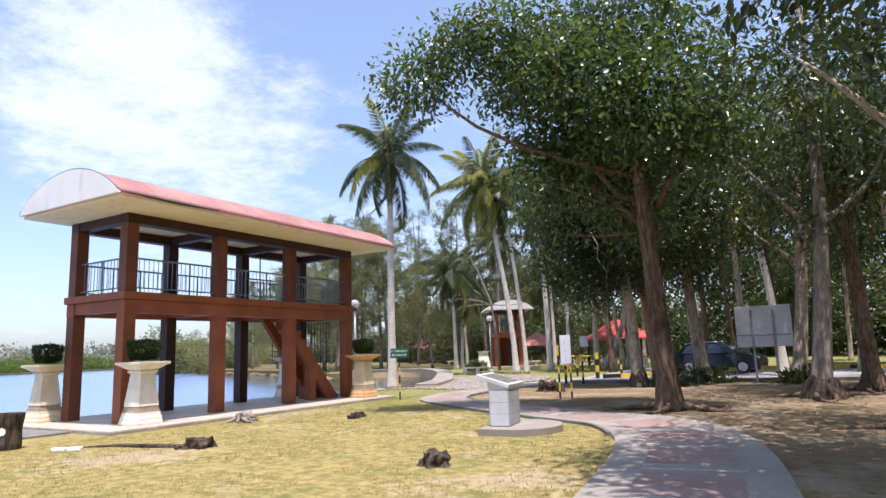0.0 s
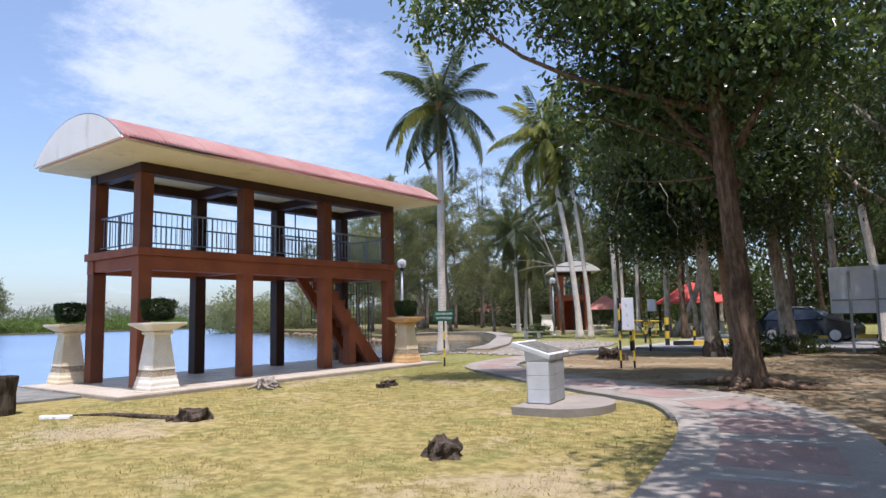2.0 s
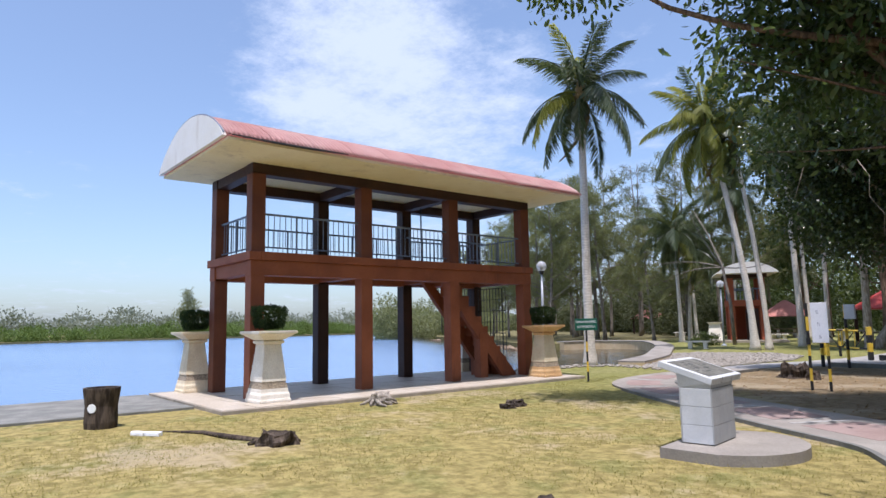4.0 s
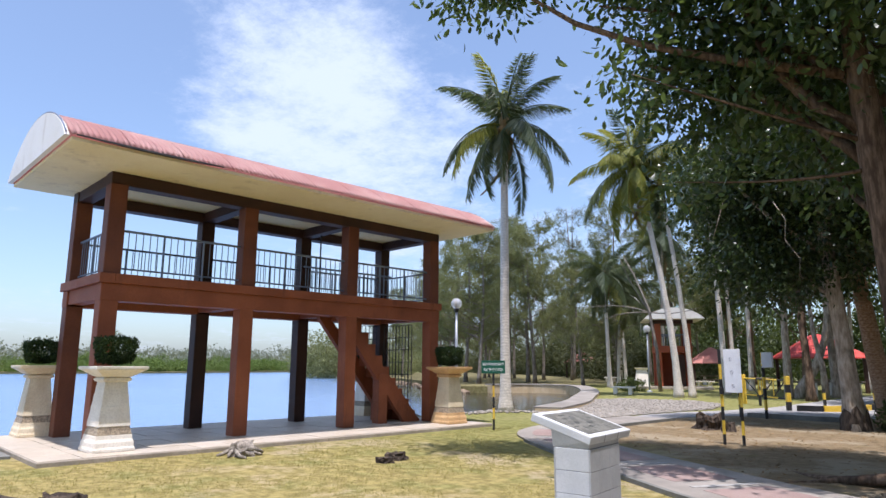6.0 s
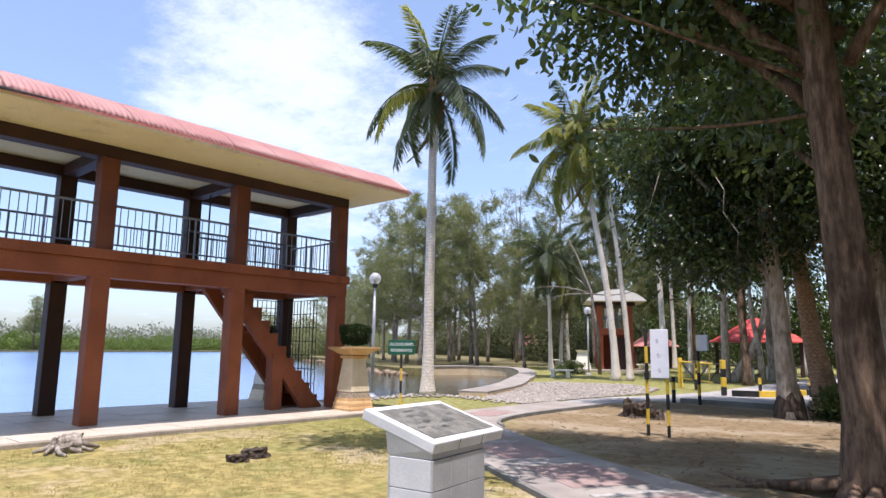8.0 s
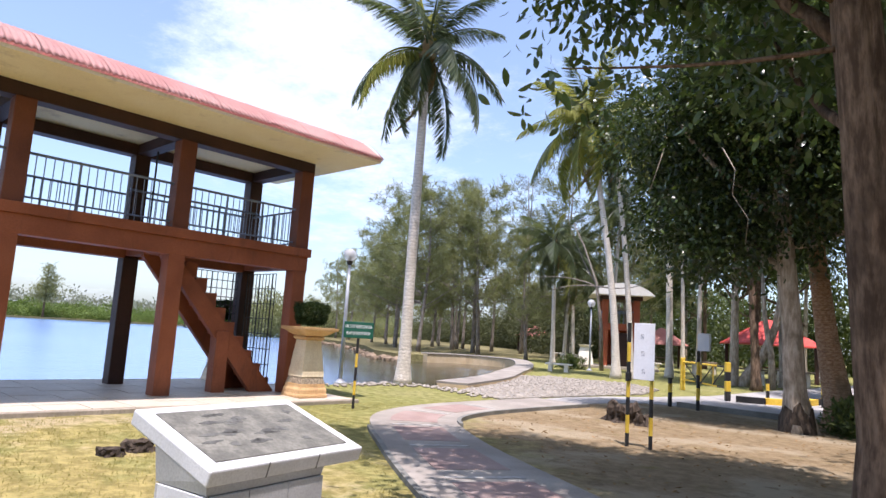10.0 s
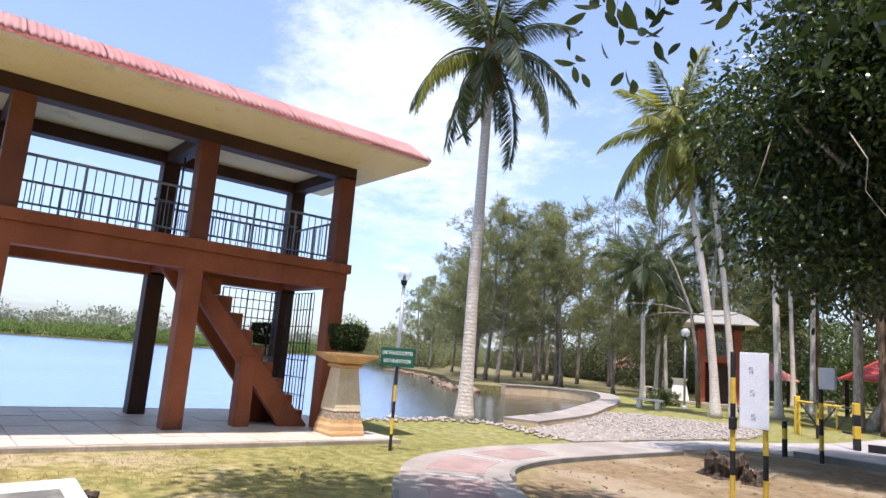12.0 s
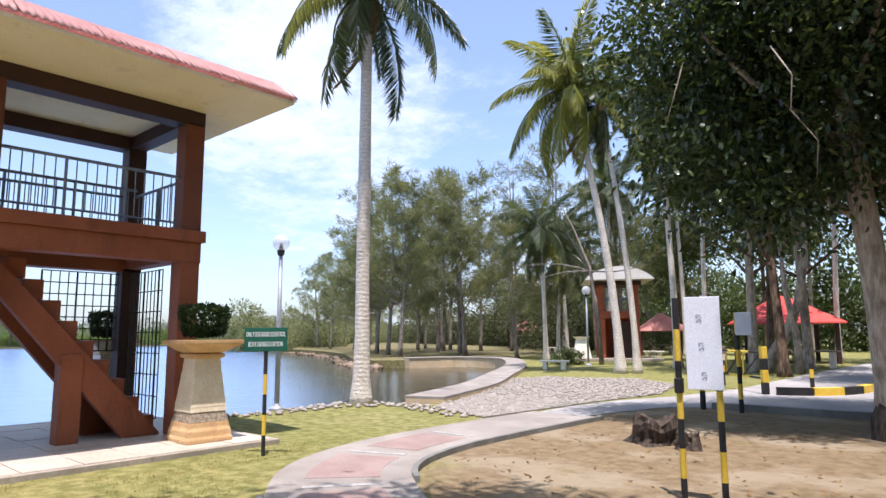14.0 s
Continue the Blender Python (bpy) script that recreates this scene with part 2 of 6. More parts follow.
M["rail"] = plain("blue_grey_metal", (0.16, 0.20, 0.27), (0.23, 0.27, 0.34), 0.5, 4.0, 80.0, 0.05, metal=0.3)
M["iron"] = plain("dark_iron", (0.035, 0.035, 0.04), (0.07, 0.065, 0.06), 0.55, 5.0, 80.0, 0.1, metal=0.5)
M["tile"] = plain("cream_tile", (0.465, 0.40, 0.305), (0.53, 0.465, 0.365), 0.55, 1.4, 30.0, 0.08, stain=(0.48, 0.38, 0.28), per_object=0.16)
M["slab"] = plain("slab_concrete", (0.27, 0.235, 0.18), (0.40, 0.345, 0.27), 0.85, 1.6, 35.0, 0.35, stain=(0.12, 0.11, 0.08))
M["cut_stone"] = plain("cream_stone", (0.72, 0.60, 0.40), (0.80, 0.70, 0.50), 0.8, 3.0, 30.0, 0.35, stain=(0.60, 0.49, 0.31))
M["pale_stone"] = plain("pale_stone", (0.76, 0.70, 0.58), (0.84, 0.79, 0.68), 0.8, 3.0, 30.0, 0.35, stain=(0.64, 0.57, 0.46))
M["ochre"] = plain("ochre_stone", (0.58, 0.36, 0.16), (0.68, 0.46, 0.23), 0.75, 3.0, 30.0, 0.25, stain=(0.36, 0.22, 0.11))
M["pebble"] = plain("dark_pebble", (0.10, 0.085, 0.07), (0.34, 0.28, 0.22), 0.6, 8.0, 40.0, 0.2)
M["lectern"] = plain("grey_terrazzo", (0.35, 0.355, 0.345), (0.44, 0.445, 0.43), 0.65, 2.5, 90.0, 0.12, stain=(0.36, 0.36, 0.34))
# pale for the desk slab; also the sunlit tone of the end tiles
M["lectern_rim_or_lit"] = plain("pale_or_lit_terrazzo", (0.53, 0.54, 0.535), (0.62, 0.625, 0.615), 0.65, 3.5, 90.0, 0.12, stain=(0.50, 0.50, 0.47))
M["plaque"] = plain("worn_plaque", (0.11, 0.108, 0.09), (0.20, 0.195, 0.16), 0.75, 9.0, 50.0, 0.3, stain=(0.05, 0.05, 0.042))
M["path"] = plain("path_concrete", (0.245, 0.218, 0.182), (0.33, 0.30, 0.252), 0.9, 1.1, 45.0, 0.4, stain=(0.20, 0.185, 0.16))
M["path_red"] = plain("red_paving", (0.262, 0.18, 0.152), (0.325, 0.24, 0.205), 0.9, 1.6, 45.0, 0.4, stain=(0.24, 0.20, 0.175))
M["pebble_band"] = plain("washed_pebble", (0.30, 0.285, 0.255), (0.43, 0.41, 0.37), 0.85, 14.0, 60.0, 0.9)
M["asphalt"] = plain("worn_road", (0.29, 0.28, 0.26), (0.38, 0.365, 0.34), 0.9, 0.8, 50.0, 0.3, stain=(0.25, 0.24, 0.22))
M["kerb"] = plain("grey_kerb", (0.15, 0.15, 0.13), (0.24, 0.235, 0.205), 0.9, 2.0, 40.0, 0.4)
M["yellow"] = plain("yellow_paint", (0.72, 0.46, 0.03), (0.80, 0.55, 0.07), 0.6, 4.0, 50.0, 0.15, stain=(0.46, 0.30, 0.05))
M["black"] = plain("black_paint", (0.012, 0.012, 0.012), (0.03, 0.028, 0.026), 0.6, 4.0, 50.0, 0.15)
M["sign_green"] = plain("green_enamel", (0.0, 0.075, 0.042), (0.004, 0.10, 0.058), 0.5, 6.0, 60.0, 0.05)
M["letter"] = plain("letter_white", (0.78, 0.80, 0.78), (0.82, 0.84, 0.82), 0.6, 6.0, 60.0, 0.0)
M["paper"] = plain("white_sheet", (0.86, 0.87, 0.89), (0.90, 0.90, 0.91), 0.92, 3.0, 60.0, 0.05, spec=0.1)
M["pale_panel"] = plain("pale_blue_panel", (0.62, 0.67, 0.73), (0.72, 0.76, 0.80), 0.75, 3.0, 50.0, 0.08, stain=(0.50, 0.53, 0.56))
M["ink"] = plain("faded_ink", (0.36, 0.36, 0.40), (0.48, 0.48, 0.52), 0.7, 20.0, 60.0, 0.0)
M["galvanised"] = plain("galvanised_steel", (0.33, 0.35, 0.37), (0.42, 0.44, 0.46), 0.5, 3.0, 50.0, 0.1, metal=0.4)
def globe_material():
    n = Nodes("clear_globe")
    m = n.add("ShaderNodeMixShader", Fac=0.42)
    n.t.links.new(n.add("ShaderNodeBsdfTransparent").outputs[0], m.inputs[1])
    n.t.links.new(n.principled((0.8, 0.81, 0.82), 0.12), m.inputs[2])
    return n.surface(m.outputs[0])


M["globe"] = globe_material()
M["stone"] = plain("river_stone", (0.26, 0.232, 0.19), (0.42, 0.38, 0.315), 0.85, 9.0, 40.0, 0.3, per_object=0.5)
M["mortar"] = plain("mortar", (0.22, 0.20, 0.165), (0.31, 0.285, 0.24), 0.95, 3.0, 40.0, 0.5)
M["sea_wall"] = plain("sea_wall_stone", (0.52, 0.39, 0.22), (0.64, 0.51, 0.32), 0.9, 1.0, 30.0, 0.4, stain=(0.20, 0.15, 0.085))
M["faded_red"] = plain("faded_red_roof", (0.42, 0.15, 0.115), (0.50, 0.21, 0.165), 0.65, 0.8, 40.0, 0.1, stain=(0.30, 0.10, 0.08))
M["tin_red"] = plain("red_roof", (0.50, 0.045, 0.03), (0.60, 0.075, 0.05), 0.55, 0.8, 40.0, 0.1, stain=(0.38, 0.05, 0.035))
M["tower_red"] = plain("tower_paint", (0.36, 0.085, 0.035), (0.44, 0.12, 0.05), 0.65, 0.8, 40.0, 0.1)
M["bank_rock"] = plain("bank_rock", (0.15, 0.105, 0.065), (0.30, 0.225, 0.15), 0.9, 2.0, 30.0, 0.5)
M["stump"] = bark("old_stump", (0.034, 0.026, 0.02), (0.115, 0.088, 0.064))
M["grey_root"] = bark("grey_root", (0.17, 0.145, 0.115), (0.36, 0.32, 0.26))
M["bark"] = bark("tree_bark", (0.075, 0.048, 0.03), (0.20, 0.138, 0.09))
M["pale_bark"] = bark("pale_bark", (0.26, 0.21, 0.155), (0.50, 0.43, 0.345), (0.13, 0.11, 0.075))
M["grey_bark"] = bark("grey_bark", (0.15, 0.125, 0.10), (0.30, 0.265, 0.22))
M["orange_bark"] = bark("orange_bark", (0.27, 0.155, 0.085), (0.44, 0.30, 0.19), (0.15, 0.11, 0.07), True)
M["palm_bark"] = bark("palm_bark", (0.50, 0.45, 0.375), (0.72, 0.665, 0.575), (0.42, 0.38, 0.31), True)
M["leaf"] = leafy("broad_leaf", (0.02, 0.046, 0.014), (0.115, 0.17, 0.05), 0.3, 0.32)
M["thicket"] = leafy("thicket_leaf", (0.04, 0.05, 0.024), (0.135, 0.145, 0.07), 0.65, 0.3, 0.2)
M["leaf_small"] = leafy("small_leaf", (0.012, 0.028, 0.008), (0.078, 0.115, 0.028), 0.33, 0.24)
M["leaf_far"] = leafy("forest_leaf", (0.03, 0.05, 0.015), (0.112, 0.142, 0.045), 0.55, 0.34, 0.3)
M["frond"] = leafy("palm_leaflet", (0.045, 0.072, 0.035), (0.19, 0.225, 0.115), 0.36, 0.42, 0.6)
M["frond_gold"] = leafy("yellowing_leaflet", (0.15, 0.18, 0.035), (0.40, 0.39, 0.11), 0.5, 0.48)
M["frond_dry"] = leafy("dry_leaflet", (0.20, 0.13, 0.05), (0.38, 0.26, 0.10), 0.7, 0.2)
M["needle"] = leafy("casuarina_needle", (0.085, 0.098, 0.05), (0.27, 0.285, 0.145), 0.6, 0.42, 0.25)
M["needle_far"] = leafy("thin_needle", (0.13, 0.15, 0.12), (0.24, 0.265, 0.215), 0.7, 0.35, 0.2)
M["mangrove"] = leafy("mangrove_leaf", (0.06, 0.105, 0.024), (0.165, 0.225, 0.058), 0.6, 0.3, 0.2)
M["hedge"] = leafy("clipped_hedge", (0.012, 0.032, 0.009), (0.055, 0.085, 0.02), 0.6, 0.15, 0.3)
M["litter"] = leafy("fallen_leaf", (0.10, 0.055, 0.02), (0.34, 0.21, 0.09), 0.8, 0.05, 0.1)
M["tuft"] = leafy("dry_grass", (0.10, 0.10, 0.022), (0.36, 0.31, 0.10), 0.8, 0.25, 0.1)
M["wood"] = plain("weathered_wood", (0.20, 0.15, 0.10), (0.30, 0.235, 0.165), 0.85, 3.0, 30.0, 0.3)
M["car_paint"] = plain("dark_car_paint", (0.006, 0.007, 0.009), (0.008, 0.009, 0.012), 0.18, 2.0, 60.0, 0.0, spec=0.6)
M["rubber"] = plain("tyre_rubber", (0.012, 0.012, 0.012), (0.02, 0.02, 0.02), 0.85, 6.0, 60.0, 0.2)
M["alloy"] = plain("alloy", (0.55, 0.56, 0.58), (0.62, 0.63, 0.65), 0.35, 5.0, 60.0, 0.0, metal=0.7)


def glass_material():
    n = Nodes("tinted_glass")
    return n.surface(n.principled((0.02, 0.025, 0.03), 0.05, 0.0, None, 0.8))


M["glass"] = glass_material()

# ---- builders ----


def thing(name, x, y, z=0.0, label="", category="", group="", turn=0.0, kind=""):
    ob = new(name)
    ob.empty_display_size = 0.2
    ob.matrix_basis = pose(x, y, z, 0, 0, turn)
    return tagged(ob, label, category, group, kind)


def mesh_of(bm, name, material, smooth=False):
    me = bpy.data.meshes.new(name)
    bm.to_mesh(me)
    bm.free()
    me.materials.append(material)
    if smooth:
        me.polygons.foreach_set("use_smooth", [True] * len(me.polygons))
    return me


def part(name, bm, material, parent=None, label="", smooth=False):
    ob = new(name, bm if isinstance(bm, bpy.types.Mesh) else mesh_of(bm, name, material, smooth))
    ob.parent = parent
    if label:
        ob["label"] = label
    return ob


def box(bm, x0, x1, y0, y1, z0, z1, bevel=0.0):
    m = Matrix.Translation(((x0 + x1) / 2, (y0 + y1) / 2, (z0 + z1) / 2)) @ Matrix.Diagonal((x1 - x0, y1 - y0, z1 - z0, 1))
    made = bmesh.ops.create_cube(bm, size=1, matrix=m)["verts"]
    if bevel:
        edges = {e for v in made for e in v.link_edges}
        bmesh.ops.bevel(bm, geom=list(edges), offset=bevel, segments=2, affect="EDGES", profile=0.5)
    return bm


def boxed(*a, **kw):
    return box(bmesh.new(), *a, **kw)


def tube(bm, pts, radii, n=10, wobble=0.0, lobes=0, seed=0.0):
    """A tapering tube along points. lobes: ridges that spread at the foot."""
    pts = [Vector(p) for p in pts]
    rings = []
    up = Vector((0.31, 0.2, 0.93))
    for i, p in enumerate(pts):
        d = (pts[min(i + 1, len(pts) - 1)] - pts[max(i - 1, 0)]).normalized()
        a = d.cross(up if abs(d.dot(up)) < 0.95 else Vector((1, 0, 0))).normalized()
        if abs(d.z) > 0.7:
            a = (Vector((1, 0, 0)) - d * d.x).normalized()
        b = d.cross(a)
        ring = []
        for k in range(n):
            th = 2 * math.pi * k / n
            r = radii[i] * (1 + wobble * noise.noise((p.x * 1.5 + math.cos(th) * 1.3 + seed, p.y * 1.5 + math.sin(th) * 1.3, p.z * 0.9)))
            if lobes:
                r *= 1 + 0.32 * max(0.0, (0.9 - (p.z - pts[0].z)) / 0.9) ** 2 * math.cos(lobes * th + seed)
            ring.append(bm.verts.new(p + (a * math.cos(th) + b * math.sin(th)) * r))
        rings.append(ring)
    for r0, r1 in zip(rings, rings[1:]):
        for k in range(n):
            bm.faces.new((r0[k], r0[(k + 1) % n], r1[(k + 1) % n], r1[k]))
    bm.faces.new(rings[0][::-1])
    bm.faces.new(rings[-1])
    return bm


def tubed(*a, **kw):
    return tube(bmesh.new(), *a, **kw)


def square_lathe(bm, steps, bevel=0.0):
    """Square rings (half width, height) stacked into one solid."""
    rings = [[bm.verts.new((sx * w, sy * w, z)) for sx, sy in ((-1, -1), (1, -1), (1, 1), (-1, 1))] for w, z in steps]
    for r0, r1 in zip(rings, rings[1:]):
        for k in range(4):
            bm.faces.new((r0[k], r0[(k + 1) % 4], r1[(k + 1) % 4], r1[k]))
    bm.faces.new(rings[0][::-1])
    bm.faces.new(rings[-1])
    if bevel:
        bmesh.ops.bevel(bm, geom=bm.edges[:], offset=bevel, segments=2, affect="EDGES")
    return bm


def lathe(bm, steps, n=20):
    rings = [[bm.verts.new((r * math.cos(2 * math.pi * k / n), r * math.sin(2 * math.pi * k / n), z)) for k in range(n)] for r, z in steps]
    for r0, r1 in zip(rings, rings[1:]):
        for k in range(n):
            bm.faces.new((r0[k], r0[(k + 1) % n], r1[(k + 1) % n], r1[k]))
    bm.faces.new(rings[0][::-1])
    bm.faces.new(rings[-1])
    return bm


def rock(bm, x, y, z, sx, sy, sz, seed, sub=2):
    made = bmesh.ops.create_icosphere(bm, subdivisions=sub, radius=1)["verts"]
    for v in made:
        k = 1 + 0.35 * noise.noise(v.co * 1.4 + Vector((seed, seed * 0.7, 0)))
        v.co = Vector((x + v.co.x * sx * k, y + v.co.y * sy * k, z + v.co.z * sz * k))
    return bm


def prism(bm, outline, z0, z1):
    """A flat piece with any outline."""
    lo = [bm.verts.new((x, y, z0)) for x, y in outline]
    hi = [bm.verts.new((x, y, z1)) for x, y in outline]
    n = len(outline)
    for k in range(n):
        bm.faces.new((lo[k], lo[(k + 1) % n], hi[(k + 1) % n], hi[k]))
    for tri in tessellate_polygon([[Vector((x, y, 0)) for x, y in outline]]):
        a, b, c = (outline[i] for i in tri)
        if (b[0] - a[0]) * (c[1] - a[1]) - (b[1] - a[1]) * (c[0] - a[0]) < 0:
            tri = tri[::-1]
        bm.faces.new([hi[i] for i in tri])
        bm.faces.new([lo[i] for i in tri[::-1]])
    return bm


def smooth_line(pts, per=8):
    """A rounded line through points (Catmull-Rom)."""
    p = [Vector((*q, 0)) if len(q) == 2 else Vector(q) for q in pts]
    p = [p[0] * 2 - p[1]] + p + [p[-1] * 2 - p[-2]]
    out = []
    for i in range(1, len(p) - 2):
        a, b, c, d = p[i - 1:i + 3]
        for k in range(per):
            t = k / per
            out.append(0.5 * ((2 * b) + (c - a) * t + (2 * a - 5 * b + 4 * c - d) * t * t + (3 * b - a - 3 * c + d) * t ** 3))
    out.append(p[-2])
    return out


RNG = np.random.default_rng(7)


def unit(v):
    return v / np.maximum(np.linalg.norm(v, axis=1, keepdims=True), 1e-6)


def leaves_mesh(name, base, along, side, length, width, material, fold=0.15, fine=False):
    """Many folded leaves: at base, pointing along, spread to the side. fine: rounded outline."""
    n = len(base)
    nrm = unit(np.cross(along, side))
    L, W = np.asarray(length).reshape(-1, 1) * np.ones((n, 1)), np.asarray(width).reshape(-1, 1) * np.ones((n, 1))
    if fine:
        rows = ((0.0, 0.0), (0.22, 0.36), (0.55, 0.5), (0.82, 0.34), (1.0, 0.0), (0.82, -0.34), (0.55, -0.5), (0.22, -0.36))
        tris = ((0, 1, 7), (1, 2, 6), (1, 6, 7), (2, 3, 5), (2, 5, 6), (3, 4, 5))
    else:
        rows = ((0.0, 0.0), (0.45, 0.5), (1.0, 0.0), (0.45, -0.5))
        tris = ((0, 1, 2), (0, 2, 3))
    v = np.empty((n, len(rows), 3))
    for i, (a, w) in enumerate(rows):
        v[:, i] = base + along * L * a + side * W * w + nrm * (W * fold * abs(w) * 2 - L * 0.14 * a * a)
    f = np.arange(n * len(rows)).reshape(n, len(rows))
    tri = np.concatenate([f[:, list(t)] for t in tris])
    me = bpy.data.meshes.new(name)
    me.from_pydata(v.reshape(-1, 3).tolist(), [], tri.tolist())
    me.materials.append(material)
    return me


def random_dirs(n, rng):
    return unit(rng.normal(size=(n, 3)))


def spray_leaves(name, centres, radii, sprays, per, length, width, material, rng, droop=0.5, spread=0.28, shell=0.55, fine=False):
    """Leaves in sprays on the outer part of several round masses."""
    centres, radii = np.asarray(centres, float), np.asarray(radii, float)
    weight = (radii.prod(axis=1)) ** (2 / 3)
    which = rng.choice(len(centres), size=sprays, p=weight / weight.sum())
    d = random_dirs(sprays, rng)
    r = shell + (1 - shell) * rng.random((sprays, 1)) ** 0.6
    tip = centres[which] + d * r * radii[which]
    out = d.repeat(per, 0)
    base = tip.repeat(per, 0) + rng.normal(size=(sprays * per, 3)) * spread * np.array([1, 1, 0.8])
    along = unit(out * 0.55 + rng.normal(size=base.shape) * 0.6 + np.array([0, 0, -droop]))
    side = unit(np.cross(along, rng.normal(size=base.shape) * 0.6 + np.array([0, 0, 1.0])))
    k = 0.7 + 0.6 * rng.random(len(base))
    return leaves_mesh(name, base, along, side, length * k, width * k, material, 0.15, fine)


def limb_points(a, b, bend, rng, n=6):
    a, b = Vector(a), Vector(b)
    off = Vector(rng.normal(size=3)) * bend
    return [a.lerp(b, t) + off * math.sin(math.pi * t) for t in [i / (n - 1) for i in range(n)]]

# ---- ground, water, paving ----
SHORE = [(-18.05, -60), (-18.05, 20.0), (-17.3, 20.4), (-16.9, 21.6), (-17.1, 23.2), (-16.9, 24.6), (-15.3, 24.9), (-15.7, 26.0),
         (-17.6, 29.5), (-19.6, 33.4), (-22.8, 38.6), (-26.5, 43.6), (-29.5, 46.6), (-33.0, 46.2), (-34.2, 43.2), (-35.6, 41.6),
         (-40, 43.5), (-48, 49.5), (-58, 55), (-70, 59.5), (-95, 80), (-138, 135), (-220, 170)]
FAR_SHORE = [(-260, -220), (-150, -60), (-132, 0), (-139, 30), (-136, 60), (-142, 90), (-150, 120), (-200, 150), (-220, 170)]


def build_ground():
    bm = bmesh.new()
    land = SHORE + [(-600, 900), (900, 900), (900, -700), (-18.05, -700)]
    prism(bm, land, -2.0, 0.0)
    bed = [bm.verts.new(v) for v in ((-1500, -1500, -1.9), (1500, -1500, -1.9), (1500, 1500, -1.9), (-1500, 1500, -1.9))]
    bm.faces.new(bed)
    far = FAR_SHORE + [(-600, 900), (-1500, 900), (-1500, -700), (-260, -700)]
    prism(bm, far, -2.0, -0.15)
    tagged(part("ground", bm, M["ground"]), "dry yellow-green lawn and swept bare earth beside a lake", "ground", kind="structure")


build_ground()
bm = bmesh.new()
bm.faces.new([bm.verts.new(v) for v in ((-1400, -1400, -0.48), (-10, -1400, -0.48), (-10, 1400, -0.48), (-1400, 1400, -0.48))])
tagged(part("water", bm, M["water"]), "calm blue lake water with small ripples", "water", kind="structure")

PATH_LINE = smooth_line([(-0.6, -6), (-0.75, 0), (-1.2, 4.5), (-1.72, 8.0), (-2.22, 11.0), (-2.85, 13.1), (-3.9, 14.7), (-5.8, 15.75), (-8.15, 17.1), (-10.1, 18.4), (-11.2, 19.4), (-11.75, 20.8), (-11.9, 22.6), (-11.9, 25.2)], 10)


def offset_line(line, d):
    out = []
    for i, p in enumerate(line):
        t = (line[min(i + 1, len(line) - 1)] - line[max(i - 1, 0)]).normalized()
        out.append(p + Vector((-t.y, t.x, 0)) * (d(p) if callable(d) else d))
    return out


def half_width(sign, extra=0.0):
    """The path narrows past the lectern."""
    return lambda p: sign * (1.04 - 0.30 * min(1.0, max(0.0, (p.y - 14.2) / 3.5)) + extra)


def strip(line, left, right, z0, z1):
    bm = bmesh.new()
    a, b = offset_line(line, left), offset_line(line, right)
    rows = [[bm.verts.new((p.x, p.y, z)) for p, z in ((l, z0), (l, z1), (r, z1), (r, z0))] for l, r in zip(a, b)]
    for r0, r1 in zip(rows, rows[1:]):
        for k in range(3):
            bm.faces.new((r0[k], r1[k], r1[k + 1], r0[k + 1]))
    bm.faces.new(rows[0])
    bm.faces.new(rows[-1][::-1])
    bmesh.ops.recalc_face_normals(bm, faces=bm.faces[:])
    return bm


footpath = tagged(part("footpath", strip(PATH_LINE, half_width(1), half_width(-1), -0.05, 0.045), M["path"]), "curving grey concrete footpath with red paving squares", "path", kind="structure")

def along_line(line, s):
    for a, b in zip(line, line[1:]):
        d = (b - a).length
        if s <= d:
            return a.lerp(b, s / d), (b - a).normalized()
        s -= d
    return line[-1], (line[-1] - line[-2]).normalized()


run, PAVING_START = 0.0, 0.0
for a, b in zip(PATH_LINE, PATH_LINE[1:]):
    run += (b - a).length
    if b.y > 9.92:
        PAVING_START = run % 1.86
        break
# red squares let into the path, with a band of washed pebbles between them
s = PAVING_START
while s < 32.5:
    sub = [along_line(PATH_LINE, s + 1.28 * k / 5)[0] for k in range(6)]
    part("paving_square", strip(sub, half_width(0.54), half_width(-0.54), 0.03, 0.049), M["path_red"], footpath)
    sub = [along_line(PATH_LINE, s + 1.44 + 0.1 * k / 2)[0] for k in range(3)]
    part("pebble_strip", strip(sub, half_width(0.54), half_width(-0.54), 0.03, 0.05), M["pebble_band"], footpath)
    s += 1.86

# dark edging on the earth side of the path and where it bends at the lawn
part("edging", strip(PATH_LINE[94:131], half_width(-1), half_width(-1, 0.07), -0.05, 0.075), M["kerb"], footpath, "dark concrete edging")
part("edging", strip(PATH_LINE[50:92], half_width(1, 0.07), half_width(1), -0.05, 0.06), M["kerb"], footpath)

# road and its kerbs
ROAD_NEAR = smooth_line([(-11.6, 25.2), (-11.3, 26.8), (-10.6, 28.2), (-7.5, 28.3), (-4.0, 29.2), (0.0, 29.9), (8.0, 30.4), (40.0, 31.0)], 6)
ROAD_FAR = [(40, 42.0), (8, 41.0), (0, 40.6), (-6.5, 40.3), (-8.2, 40.6), (-8.4, 44.0), (-8.0, 60.0), (-11.5, 60.0), (-11.6, 42.0), (-11.4, 33.5), (-11.9, 30.2), (-12.5, 28.4), (-12.7, 26.6), (-12.6, 24.9)]
bm = bmesh.new()
prism(bm, [(p.x, p.y) for p in ROAD_NEAR] + ROAD_FAR, -0.05, 0.012)
tagged(part("road", bm, M["asphalt"]), "pale worn park road and parking bay", "road", kind="structure")
